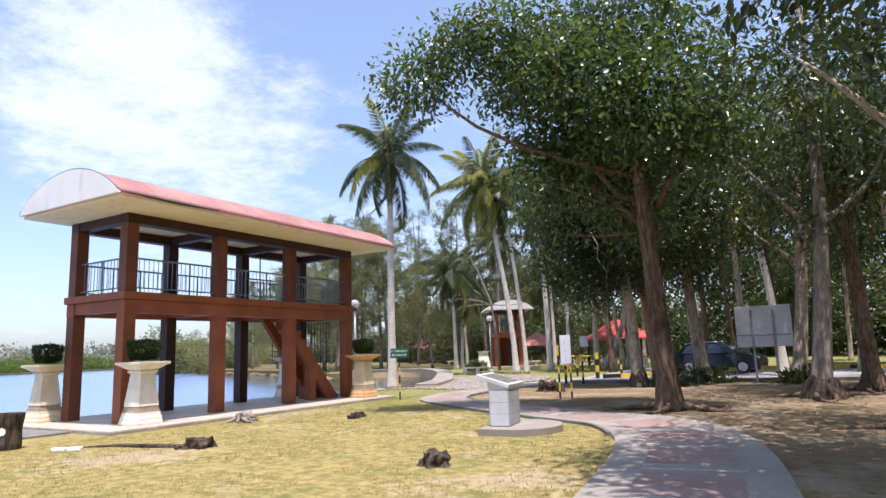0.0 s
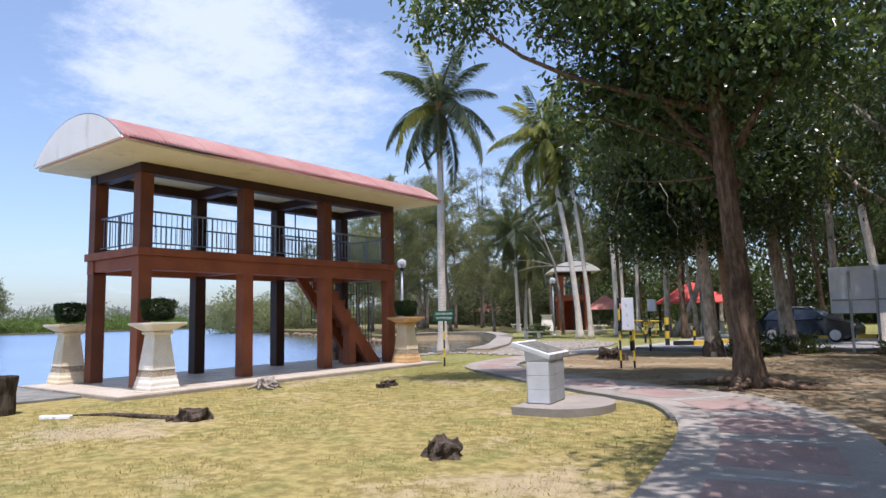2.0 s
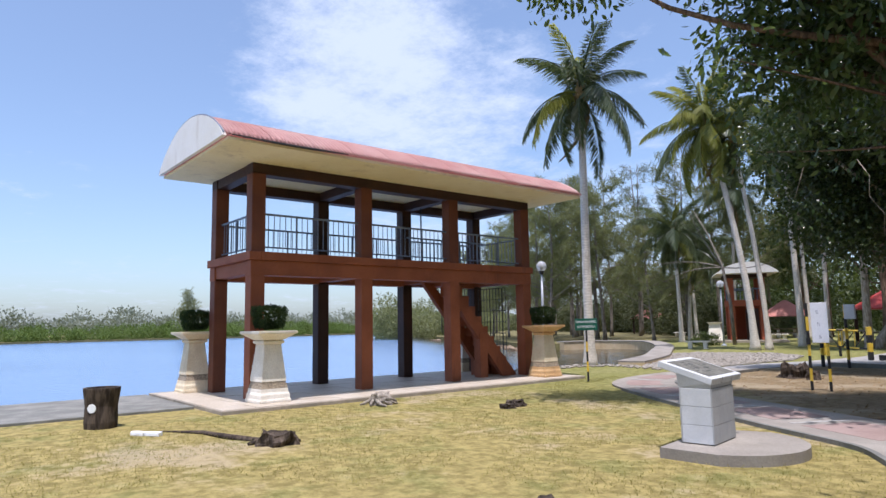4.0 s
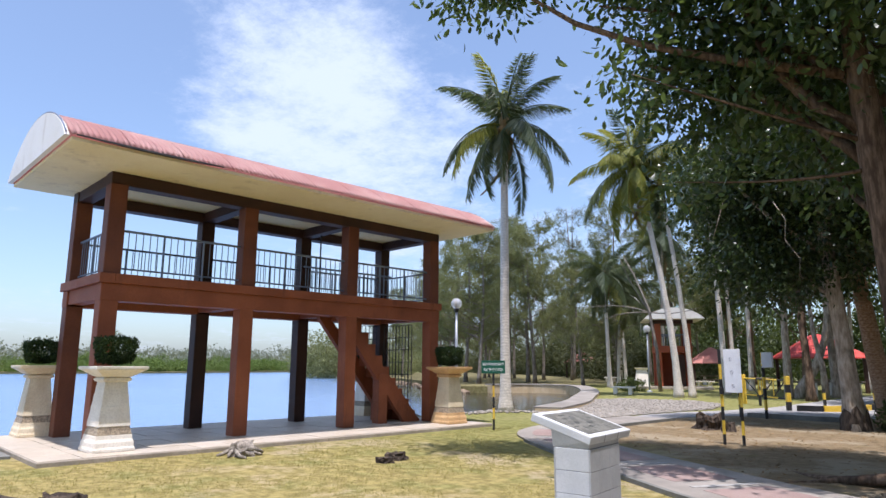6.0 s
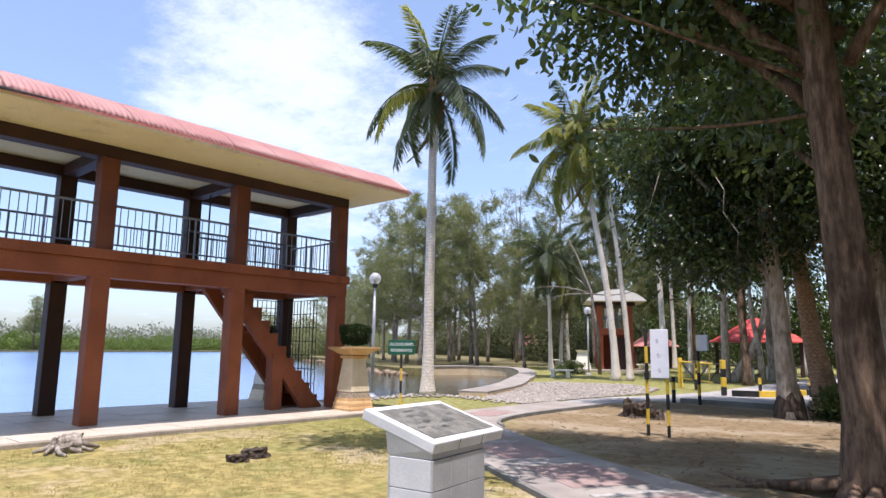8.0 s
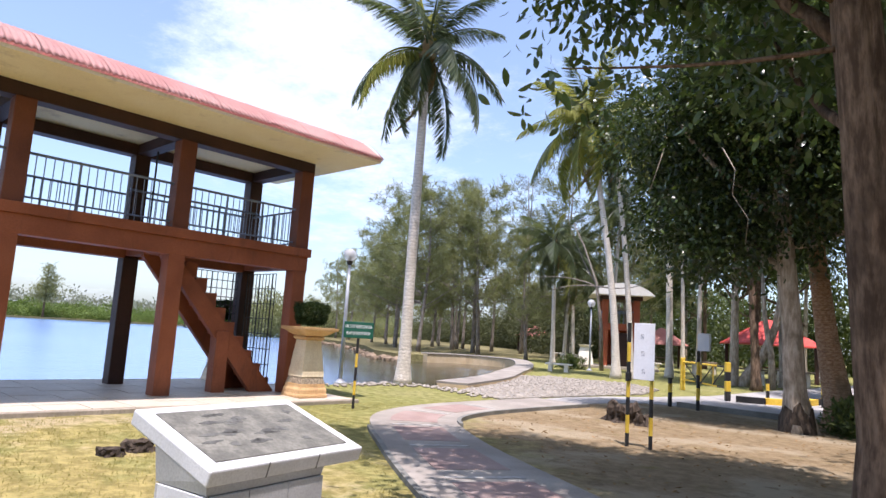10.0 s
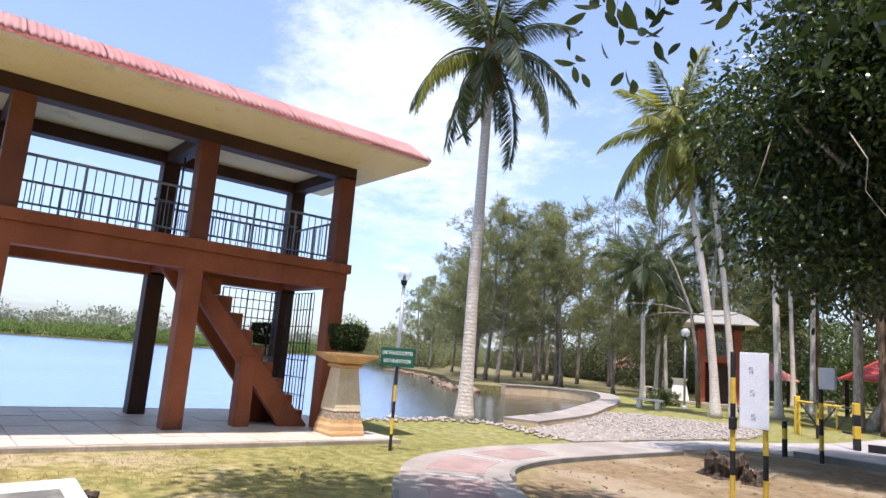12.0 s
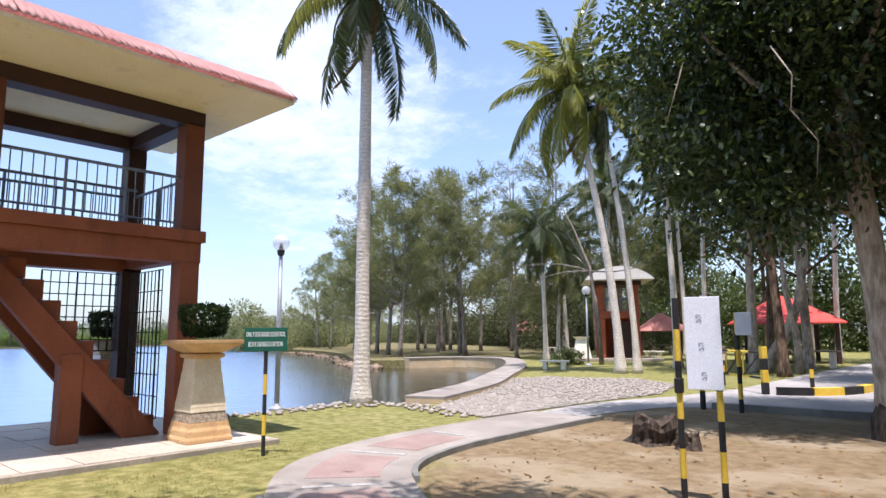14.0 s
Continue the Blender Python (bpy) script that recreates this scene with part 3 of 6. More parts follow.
road_kerb = tagged(part("kerb", strip(ROAD_NEAR[13:], 0.0, -0.16, -0.05, 0.13), M["kerb"]), "low grey concrete kerb along the road", "kerb", kind="structure")

# yellow and black kerb blocks on the far side
kerb_line = smooth_line([(-10.1, 32.2), (-9.4, 32.5), (-8.8, 33.3), (-8.5, 35.0), (-8.4, 41.0)], 10)
far_kerb = thing("painted_kerb", 0, 0, 0, "kerb of blocks painted yellow and black in turn", "kerb", kind="structure")
s = 0.0
for i in range(13):
    sub = [along_line(kerb_line, s + 0.8 * k / 3)[0] for k in range(4)]
    part("kerb_block", strip(sub, 0.1, -0.1, 0.0, 0.2), M["yellow" if i % 2 else "black"], far_kerb)
    s += 0.81

kerb_line = smooth_line([(-8.1, 40.7), (-4.0, 40.5), (0.0, 40.75), (4.0, 41.0), (9.0, 41.2)], 8)
s = 0.0
for i in range(19):
    sub = [along_line(kerb_line, s + 0.8 * k / 3)[0] for k in range(4)]
    part("kerb_block", strip(sub, 0.1, -0.1, 0.0, 0.2), M["yellow" if i % 2 else "black"], far_kerb)
    s += 0.81

# ---- viewing deck ----
COL_Y = (10.95, 13.66, 16.38, 19.1)
FRONT_X, BACK_X, HALF = -14.88, -17.0, 0.155
SLAB_Z, FLOOR_Z, SOFFIT_Z = 0.085, 3.16, 5.08

deck_base = thing("terrace", 0, 0, 0, "raised lakeside terrace of cream tiles on a stained concrete slab", "terrace", kind="structure")
part("slab", boxed(-18.1, -13.38, 9.75, 19.9, -0.9, SLAB_Z - 0.012, bevel=0.012), M["slab"], deck_base)
tile_mesh = mesh_of(box(bmesh.new(), -0.3, 0.3, -0.3, 0.3, -0.02, 0.0, bevel=0.004), "tile", M["tile"])
for i in range(7):
    for j in range(16):
        t = part("tile", tile_mesh, None, deck_base)
        t.matrix_basis = pose(-13.74 - i * 0.625, 10.08 + j * 0.628, SLAB_Z + 0.003 * math.sin(i * 3.1 + j * 1.7))
        t.scale = (1.02, 1.025, 1)
tagged(part("lakeside_walk", boxed(-18.1, -14.75, -20, 9.70, -0.9, 0.05, bevel=0.01), M["kerb"]), "dark grey concrete walk along the water", "walkway", kind="structure")

deck = thing("viewing_deck", -15.9, 15.0, 0, "two-storey brown-painted concrete viewing deck with a red barrel roof", "pavilion")
deck_at = Matrix.Translation((15.9, -15.0, 0))


def deck_part(name, bm, material, label="", smooth=False, parent=None):
    bmesh.ops.transform(bm, matrix=deck_at, verts=bm.verts[:])
    return part(name, bm, material, parent or deck, label, smooth)


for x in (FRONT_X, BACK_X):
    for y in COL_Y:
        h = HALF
        # back and upper columns carry roof shade and backlight in their paint
        deck_part("column", boxed(x - h, x + h, y - h, y + h, SLAB_Z, 2.72, bevel=0.012), M["brown" if x == FRONT_X else "half_shaded_brown" if y == COL_Y[0] else "dark_or_shaded_brown"])
        deck_part("upper_column", boxed(x - h, x + h, y - h, y + h, FLOOR_Z - 0.01, SOFFIT_Z - 0.2, bevel=0.012), M["half_shaded_brown" if x == FRONT_X or y == COL_Y[0] else "dark_or_shaded_brown"])
y0, y1 = COL_Y[0] - HALF, COL_Y[-1] + HALF
# floor: a ring of beams with a proud upper band, cross beams and the slab with the stair well
for name, xa, xb, ya, yb in (("front_beam", FRONT_X - HALF, FRONT_X + HALF + 0.01, y0 - 0.01, y1 + 0.01), ("back_beam", BACK_X - HALF - 0.01, BACK_X + HALF, y0 - 0.01, y1 + 0.01)):
    deck_part(name, boxed(xa, xb, ya, yb, 2.66, 2.98, bevel=0.01), M["brown"])
for y in COL_Y:
    deck_part("cross_beam", boxed(BACK_X + HALF + 0.003, FRONT_X - HALF - 0.003, y - 0.13, y + 0.13, 2.7, 2.975), M["brown"])
bm = bmesh.new()
box(bm, BACK_X - HALF - 0.06, FRONT_X + HALF + 0.06, y0 - 0.06, y0 + 0.2, 2.982, FLOOR_Z, bevel=0.008)
box(bm, BACK_X - HALF - 0.06, FRONT_X + HALF + 0.06, y1 - 0.2, y1 + 0.06, 2.982, FLOOR_Z, bevel=0.008)
box(bm, FRONT_X - 0.14, FRONT_X + HALF + 0.06, y0 + 0.203, y1 - 0.203, 2.982, FLOOR_Z, bevel=0.008)
box(bm, BACK_X - HALF - 0.06, BACK_X + 0.14, y0 + 0.203, y1 - 0.203, 2.982, FLOOR_Z, bevel=0.008)
deck_part("floor_band", bm, M["brown"])
bm = bmesh.new()
box(bm, BACK_X + 0.143, FRONT_X - 0.143, y0 + 0.203, 15.9, 2.99, FLOOR_Z - 0.02)
box(bm, BACK_X + 0.143, -16.33, 15.903, y1 - 0.203, 2.99, FLOOR_Z - 0.02)
deck_part("floor_slab", bm, M["cream"], "pale concrete floor slab")
# ring beam under the roof, its shade put into the paint tone
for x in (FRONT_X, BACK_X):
    deck_part("roof_beam", boxed(x - HALF, x + HALF, y0, y1, SOFFIT_Z - 0.24, SOFFIT_Z - 0.004, bevel=0.008), M["dark_or_shaded_brown"])
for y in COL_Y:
    deck_part("roof_cross_beam", boxed(BACK_X + HALF + 0.003, FRONT_X - HALF - 0.003, y - 0.13, y + 0.13, SOFFIT_Z - 0.22, SOFFIT_Z - 0.006), M["dark_or_shaded_brown"])

# barrel roof
RX0, RX1, RY0, RY1, RISE = -17.45, -13.34, 9.72, 20.0, 0.78
CX, HW = (RX0 + RX1) / 2, (RX1 - RX0) / 2
RAD = (HW * HW + RISE * RISE) / (2 * RISE)
HALF_ANGLE = math.asin(HW / RAD)
ARC = [(CX + RAD * math.sin(a), SOFFIT_Z + 0.07 + RAD * math.cos(a) - (RAD - RISE)) for a in [HALF_ANGLE * (2 * k / 20 - 1) for k in range(21)]]
deck_part("soffit", boxed(RX0 + 0.02, RX1 - 0.02, RY0 + 0.02, RY1 - 0.02, SOFFIT_Z, SOFFIT_Z + 0.06, bevel=0.006), M["cream"], "cream painted soffit board")


def gable(y, sgn):
    bm = bmesh.new()
    ring = [(x, z + 0.028) for x, z in ARC[1:-1]]
    outline = [(RX0 + 0.01, SOFFIT_Z + 0.063)] + ring + [(RX1 - 0.01, SOFFIT_Z + 0.063)]
    a = [bm.verts.new((x, y, z)) for x, z in outline]
    b = [bm.verts.new((x, y + 0.08 * sgn, z)) for x, z in outline]
    bm.faces.new(a)
    bm.faces.new(b[::-1])
    n = len(a)
    for k in range(n):
        bm.faces.new((a[k], b[k], b[(k + 1) % n], a[(k + 1) % n]))
    bmesh.ops.recalc_face_normals(bm, faces=bm.faces[:])
    return deck_part("gable", bm, M["white_paint"], "white curved gable end")


gable(RY0 - 0.09, 1)
gable(RY1 + 0.03, -1)


def roof_sheet(ya, yb, lift):
    """One corrugated sheet bent over the vault."""
    bm = bmesh.new()
    waves, per = max(2, round((yb - ya) / 0.096)), 6
    cols = waves * per
    rows = []
    for j in range(cols + 1):
        y = ya + (yb - ya) * j / cols
        rip = 0.011 * math.cos(2 * math.pi * j / per)
        rows.append([])
        for k, (x, z) in enumerate(ARC):
            nx, nz = (x - CX) / RAD, (z - (SOFFIT_Z + 0.07 - (RAD - RISE))) / RAD
            sag = 0.0
            rows[-1].append(bm.verts.new((x + nx * (rip + lift + 0.02), y, z + nz * (rip + lift + 0.02) + sag)))
    for r0, r1 in zip(rows, rows[1:]):
        for k in range(len(ARC) - 1):
            bm.faces.new((r0[k], r0[k + 1], r1[k + 1], r1[k]))
    bmesh.ops.solidify(bm, geom=bm.faces[:], thickness=0.006)
    return bm


for i in range(11):
    a = RY0 - 0.03 + i * 0.94
    deck_part("roof_sheet", roof_sheet(a, a + 0.94, 0.0), M["red_sheet"], "faded red corrugated roofing sheet", True)
bm = bmesh.new()
tube(bm, [(x, RY0 - 0.07, z + 0.045) for x, z in ARC], [0.014] * len(ARC), 6)
deck_part("verge_trim", bm, M["rail"], "thin blue-grey verge strip", True)
# a sagging dark gutter strip along part of the eave
deck_part("eave_flashing", tubed([(RX1 + 0.03, 9.8 + 0.25 * k, SOFFIT_Z + 0.085 - 0.02 * math.sin(k / 10 * math.pi)) for k in range(11)], [0.012 + 0.016 * math.sin(k / 10 * math.pi) for k in range(11)], 6), M["iron"], "loose dark flashing under the eave")


def railing(a, b, posts=1):
    """Welded railing between two points of the upper floor."""
    a, b = Vector((*a, FLOOR_Z)), Vector((*b, FLOOR_Z))
    d = b - a
    rail = thing("rail_panel", 0, 0)
    rail.parent = deck
    rail.matrix_basis = deck_at
    part("top_rail", tubed([a + Vector((0, 0, 0.84)), b + Vector((0, 0, 0.84))], [0.024] * 2, 8), M["rail"], rail)
    part("bottom_rail", tubed([a + Vector((0, 0, 0.12)), b + Vector((0, 0, 0.12))], [0.018] * 2, 6), M["rail"], rail)
    for k in range(1, posts + 1):
        p = a + d * k / (posts + 1)
        part("rail_post", tubed([p, p + Vector((0, 0, 0.84))], [0.022] * 2, 8), M["rail"], rail)
    n = round(d.length / 0.135)
    for k in range(1, n):
        p = a + d * k / n
        part("baluster", tubed([p + Vector((0, 0, 0.12)), p + Vector((0, 0, 0.84))], [0.0095] * 2, 5), M["rail"], rail)
    return rail


for x in (FRONT_X, BACK_X):
    for ya, yb in zip(COL_Y, COL_Y[1:]):
        railing((x, ya + HALF), (x, yb - HALF), 2)
for y in (COL_Y[0], COL_Y[-1]):
    railing((BACK_X + HALF, y), (FRONT_X - HALF, y), 1)
railing((-16.33, 16.0), (-16.33, 18.9), 2)
deck_part("conduit", tubed([(-16.2, 16.4, FLOOR_Z), (-16.2, 16.4, SOFFIT_Z - 0.02)], [0.02] * 2, 8), M["iron"], "thin dark steel pole")

# stair
ST_Y0, ST_Y1, STEPS = 18.88, 16.35, 11
RUN, RISER = (ST_Y0 - ST_Y1) / STEPS, (FLOOR_Z - SLAB_Z) / STEPS
for xa in (-15.2, -16.0):
    bm = bmesh.new()
    pts = [(ST_Y0 + 0.02, SLAB_Z), (ST_Y0 + 0.02, SLAB_Z + 0.04), (ST_Y1 + 0.15, FLOOR_Z - 0.42), (ST_Y1 - 0.12, FLOOR_Z - 0.2), (ST_Y1 - 0.12, FLOOR_Z - 0.5), (ST_Y0 - 0.5, SLAB_Z)]
    a = [bm.verts.new((xa, y, z)) for y, z in pts]
    b = [bm.verts.new((xa + 0.14, y, z)) for y, z in pts]
    bm.faces.new(a)
    bm.faces.new(b[::-1])
    for k in range(6):
        bm.faces.new((a[k], b[k], b[(k + 1) % 6], a[(k + 1) % 6]))
    bmesh.ops.recalc_face_normals(bm, faces=bm.faces[:])
    deck_part("stringer", bm, M["brown"])
for i in range(STEPS - 1):
    ya = ST_Y0 - RUN * i
    z = SLAB_Z + RISER * (i + 1)
    deck_part("step", boxed(-15.857, -15.203, ya - RUN - 0.02, ya, z - RISER + 0.002, z, bevel=0.008), M["brown"])
for xa, ya, top in ((-15.16, 17.5, 1.3), (-15.93, 18.05, 1.12)):
    deck_part("stair_post", boxed(xa - 0.13, xa + 0.13, ya, ya + 0.28, SLAB_Z, top, bevel=0.01), M["brown"])


def grille(a, b, z0, z1):
    a, b = Vector((*a, 0)), Vector((*b, 0))
    g = thing("grille", 0, 0)
    g.parent = deck
    g.matrix_basis = deck_at
    n = round((b - a).length / 0.14)
    for k in range(n + 1):
        p = a.lerp(b, k / n)
        part("bar", tubed([p + Vector((0, 0, z0)), p + Vector((0, 0, z1))], [0.010 if k % 4 else 0.017] * 2, 5), M["iron"], g)
    for k in range(8):
        z = z0 + (z1 - z0) * k / 7
        part("cross_bar", tubed([a + Vector((0, 0, z)), b + Vector((0, 0, z))], [0.010] * 2, 5), M["iron"], g)


grille((BACK_X, 17.75), (BACK_X, COL_Y[3] - HALF), 1.3, 2.62)
grille((BACK_X + HALF, COL_Y[3]), (FRONT_X - 0.75, COL_Y[3]), 0.25, 2.62)

# ---- planters with clipped hedges ----


def planter(x, y, turn, stone, trim, label):
    p = thing("planter", x, y, SLAB_Z, label, "planter", "stone planters round the deck", turn)
    part("plinth", square_lathe(bmesh.new(), [(0.335, 0.0), (0.335, 0.06), (0.32, 0.07), (0.315, 0.16), (0.295, 0.2), (0.29, 0.27)], 0.008), trim, p)
    for k in range(3):
        z = 0.272 + k * 0.045
        w = 0.283 - 0.012 * k
        part("pebble_course", square_lathe(bmesh.new(), [(w, z), (w - 0.006, z + 0.0435)], 0.004), M["pebble_mix"], p, "band of dark set pebbles")
    for k in range(11):
        z = 0.4075 + k * 0.0663
        w = 0.264 - 0.0075 * k + 0.0022 * math.sin(k * 2.3 + x)
        part("stone_course", square_lathe(bmesh.new(), [(w, z), (w - 0.006, z + 0.0659)], 0.003), stone, p)
    part("neck", square_lathe(bmesh.new(), [(0.19, 1.137), (0.23, 1.16), (0.235, 1.2), (0.2, 1.215)], 0.008), trim, p)
    part("bowl", square_lathe(bmesh.new(), [(0.21, 1.217), (0.27, 1.25), (0.38, 1.33), (0.425, 1.345), (0.43, 1.4), (0.36, 1.402), (0.34, 1.36)], 0.01), trim, p)
    part("soil", square_lathe(bmesh.new(), [(0.335, 1.33), (0.335, 1.385)]), M["stump"], p, "dark potting soil")
    hedge = part("hedge", hedge_mesh, None, p, "clipped dark green hedge shrub")
    hedge.matrix_basis = pose(0, 0, 1.375) @ Matrix.Diagonal((0.98, 0.98, 1.22, 1))
    return p


def make_hedge():
    n = 5200
    d = random_dirs(n, RNG)
    d = np.sign(d) * np.abs(d) ** 0.75
    d = d / np.abs(d).max(axis=1, keepdims=True) ** 0.55
    r = 0.78 + 0.24 * RNG.random((n, 1))
    base = d * r * np.array([0.31, 0.31, 0.2]) * (0.86 + 0.14 * d[:, 2:3]) * (1 + 0.09 * np.sin(d[:, :1] * 5 + 1) * np.cos(d[:, 1:2] * 4)) + np.array([0, 0, 0.22])
    along = unit(d + RNG.normal(size=(n, 3)) * 0.8)
    side = unit(np.cross(along, RNG.normal(size=(n, 3))))
    return leaves_mesh("hedge", base, along, side, 0.045, 0.026, M["hedge"])


M["pebble_mix"] = plain("pebble_mix", (0.26, 0.21, 0.15), (0.56, 0.46, 0.32), 0.7, 26.0, 60.0, 0.8)
hedge_mesh = make_hedge()
planter(-14.15, 10.95, 3, M["pale_stone"], M["pale_stone"], "pale cut-stone planter with a square bowl and clipped hedge")
planter(-14.08, 19.03, -2, M["cut_stone"], M["ochre"], "cream cut-stone planter with an ochre bowl and clipped hedge")
planter(-17.55, 10.6, 0, M["cut_stone"], M["cut_stone"], "cream stone planter with clipped hedge at the water's edge")
planter(-17.55, 19.05, 0, M["pale_stone"], M["cut_stone"], "pale stone planter with clipped hedge behind the stair")

# ---- lectern ----
M["plaque_mark"] = plain("plaque_mark", (0.07, 0.07, 0.062), (0.13, 0.13, 0.115), 0.75, 14.0, 50.0, 0.2)
lectern = thing("lectern", -5.87, 12.83, 0.07, "grey terrazzo lectern with a sloping top and worn plaque", "lectern", turn=9)
part("footing", prism(bmesh.new(), [(-0.28, -0.75)] + [(0.1 + 0.95 * math.cos(a), 0.1 + 0.95 * math.sin(a)) for a in [radians(-72 + 144 * k / 18) for k in range(19)]] + [(-0.28, 0.85)], -0.1, 0.05), M["path"], lectern, "round-fronted concrete footing")
part("core", boxed(-0.17, 0.19, -0.35, 0.35, 0.055, 0.69), M["kerb"], lectern, "dark mortar joints")
for row in range(3):
    za, zb = 0.064 + row * 0.209, 0.064 + row * 0.209 + 0.204
    for col in range(3):
        ya = -0.36 + col * 0.2405
        part("tile", boxed(0.184, 0.2, ya, ya + 0.2365, za, zb, bevel=0.003), M["lectern"], lectern)
        part("tile", boxed(-0.18, -0.164, ya, ya + 0.2365, za, zb, bevel=0.003), M["lectern"], lectern)
    # end tiles paler: sunlight on the end face is put into the colour
    for ya, yb in ((-0.36, -0.344), (0.344, 0.36)):
        part("tile", boxed(-0.162, 0.182, ya, yb, za, zb, bevel=0.003), M["lectern_rim_or_lit"], lectern)
top_cap = bmesh.new()
square_lathe(top_cap, [(0.19, 0.692), (0.2, 0.80)])
for v in top_cap.verts:
    v.co.y *= 1.85
    v.co.z += 0.0 if v.co.z < 0.7 else -0.28 * v.co.x + 0.015
part("cap", top_cap, M["lectern"], lectern)
slope = math.atan2(0.19, 0.62)
desk = thing("desk", 0, 0, 0.85)
desk.parent = lectern
desk.matrix_basis = pose(-0.1, 0.13, 0.868, 0, math.degrees(slope), 0)
desk_slab = bmesh.new()
box(desk_slab, -0.33, 0.33, -0.5, 0.5, -0.045, 0.035, bevel=0.01)
part("slab_top", desk_slab, M["lectern_rim_or_lit"], desk, "pale terrazzo slab")
for ya in (-0.17, 0.16):
    part("joint", boxed(0.328, 0.3315, ya, ya + 0.007, -0.043, 0.033), M["kerb"], desk)
part("plaque", boxed(-0.255, 0.265, -0.43, 0.43, 0.03, 0.041, bevel=0.003), M["plaque"], desk, "worn dark plaque with irregular darker blots")
# irregular darker blots spread at random over the plaque
blot_rng = np.random.default_rng(17)
for k in range(22):
    bx, by = blot_rng.uniform(-0.19, 0.19), blot_rng.uniform(-0.34, 0.34)
    bw, bl = blot_rng.uniform(0.01, 0.028), blot_rng.uniform(0.02, 0.075)
    blot = prism(bmesh.new(), [(bx + bw * (1 + 0.4 * math.sin(3 * a + k)) * math.cos(a), by + bl * (1 + 0.4 * math.cos(2 * a + k)) * math.sin(a)) for a in [2 * math.pi * q / 12 for q in range(12)]], 0.0412, 0.0422)
    part("faded_mark", blot, M["plaque_mark"], desk)

# ---- stumps and roots on the lawn ----


def stump(x, y, r, h, label, seed, mat="stump", lobes=5, roots=0, spread=2.2):
    st = thing("tree_stump", x, y, 0, label, "stump", "stumps on the lawn")
    bm = bmesh.new()
    n, rings = 26, 7
    grid = []
    for i in range(rings):
        t = i / (rings - 1)
        grid.append([])
        for k in range(n):
            th = 2 * math.pi * k / n
            rr = r * (1.25 - 0.28 * t ** 0.6) * (1 + 0.16 * math.cos(lobes * th + seed) * (1.1 - t) + 0.42 * noise.noise((math.cos(th) * 2.3 + seed, math.sin(th) * 2.3, t * 2)))
            z = h * t * (1 + (0.42 * noise.noise((math.cos(th) * 2.1, math.sin(th) * 2.1, seed)) if t > 0.5 else 0))
            grid[-1].append(bm.verts.new((rr * math.cos(th), rr * math.sin(th), z - 0.02)))
    for a, b in zip(grid, grid[1:]):
        for k in range(n):
            bm.faces.new((a[k], a[(k + 1) % n], b[(k + 1) % n], b[k]))
    hub = bm.verts.new((0, 0, h * 0.78))
    inner = [bm.verts.new((v.co.x * 0.6, v.co.y * 0.6, h * (0.8 + 0.16 * noise.noise((v.co.x * 9, v.co.y * 9, seed))))) for v in grid[-1]]
    for k in range(n):
        bm.faces.new((grid[-1][k], grid[-1][(k + 1) % n], inner[(k + 1) % n], inner[k]))
        bm.faces.new((inner[k], inner[(k + 1) % n], hub))
    part("stump_wood", bm, M[mat], st)
    rng = np.random.default_rng(int(seed * 10))
    for k in range(roots):
        th = 2 * math.pi * (k + 0.3 * rng.random()) / roots
        L = r * spread * (0.7 + 0.6 * rng.random())
        pts = [(math.cos(th + 0.2 * q) * L * q / 5, math.sin(th + 0.2 * q) * L * q / 5, h * 0.7 * (1 - q / 5) ** 1.3 + 0.015) for q in range(1, 6)]
        part("root", tubed(pts, [0.26 * r * (1 - q / 7) for q in range(5)], 8, 0.3, 0, seed + k), M[mat], st, smooth=True)
    return st


root_line = tagged(part("surface_root", tubed([(-10.3, 9.2, 0.0), (-10.9, 8.9, 0.03), (-11.6, 8.8, 0.02), (-12.3, 8.4, 0.0)], [0.05, 0.045, 0.035, 0.015], 8, 0.3), M["stump"], smooth=True), "thin dark surface root lying on the lawn", "root")
stump(-5.15, 9.2, 0.17, 0.19, "small dark weathered stump in the dry lawn", 1.3)
stump(-10.0, 9.25, 0.22, 0.17, "low dark broken stump on the lawn", 2.2, roots=2, spread=1.6)
stump(-10.55, 14.3, 0.16, 0.13, "low broken dark stump on the lawn", 3.1)
stump(-10.4, 13.95, 0.13, 0.1, "small broken piece of dark stump on the lawn", 3.8)
stump(-12.65, 12.65, 0.19, 0.23, "grey stump with spreading roots by the terrace", 4.4, "grey_root", 6, 8, 2.0)
stump(-9.3, 23.4, 0.29, 0.4, "large dark decayed stump on bare earth", 5.7, lobes=4)
stump(-8.78, 23.2, 0.14, 0.22, "broken dark stump fragment beside a larger one", 6.4, lobes=3)

bin_ = thing("log_bin", -13.45, 7.8, 0, "dark log-shaped concrete litter bin on the lawn edge", "litter bin")
part("bin_body", lathe(bmesh.new(), [(0.24, 0.0), (0.25, 0.1), (0.24, 0.35), (0.275, 0.6), (0.275, 0.64), (0.23, 0.64), (0.22, 0.4)], 24), M["stump"], bin_, smooth=False)
spot = bmesh.new()
lathe(spot, [(0.07, 0.0), (0.07, 0.012)], 18)
bmesh.ops.transform(spot, matrix=pose(0.17, -0.17, 0.33, 90, 0, 45), verts=spot.verts[:])
part("round_mark", spot, M["letter"], bin_, "pale round mark")

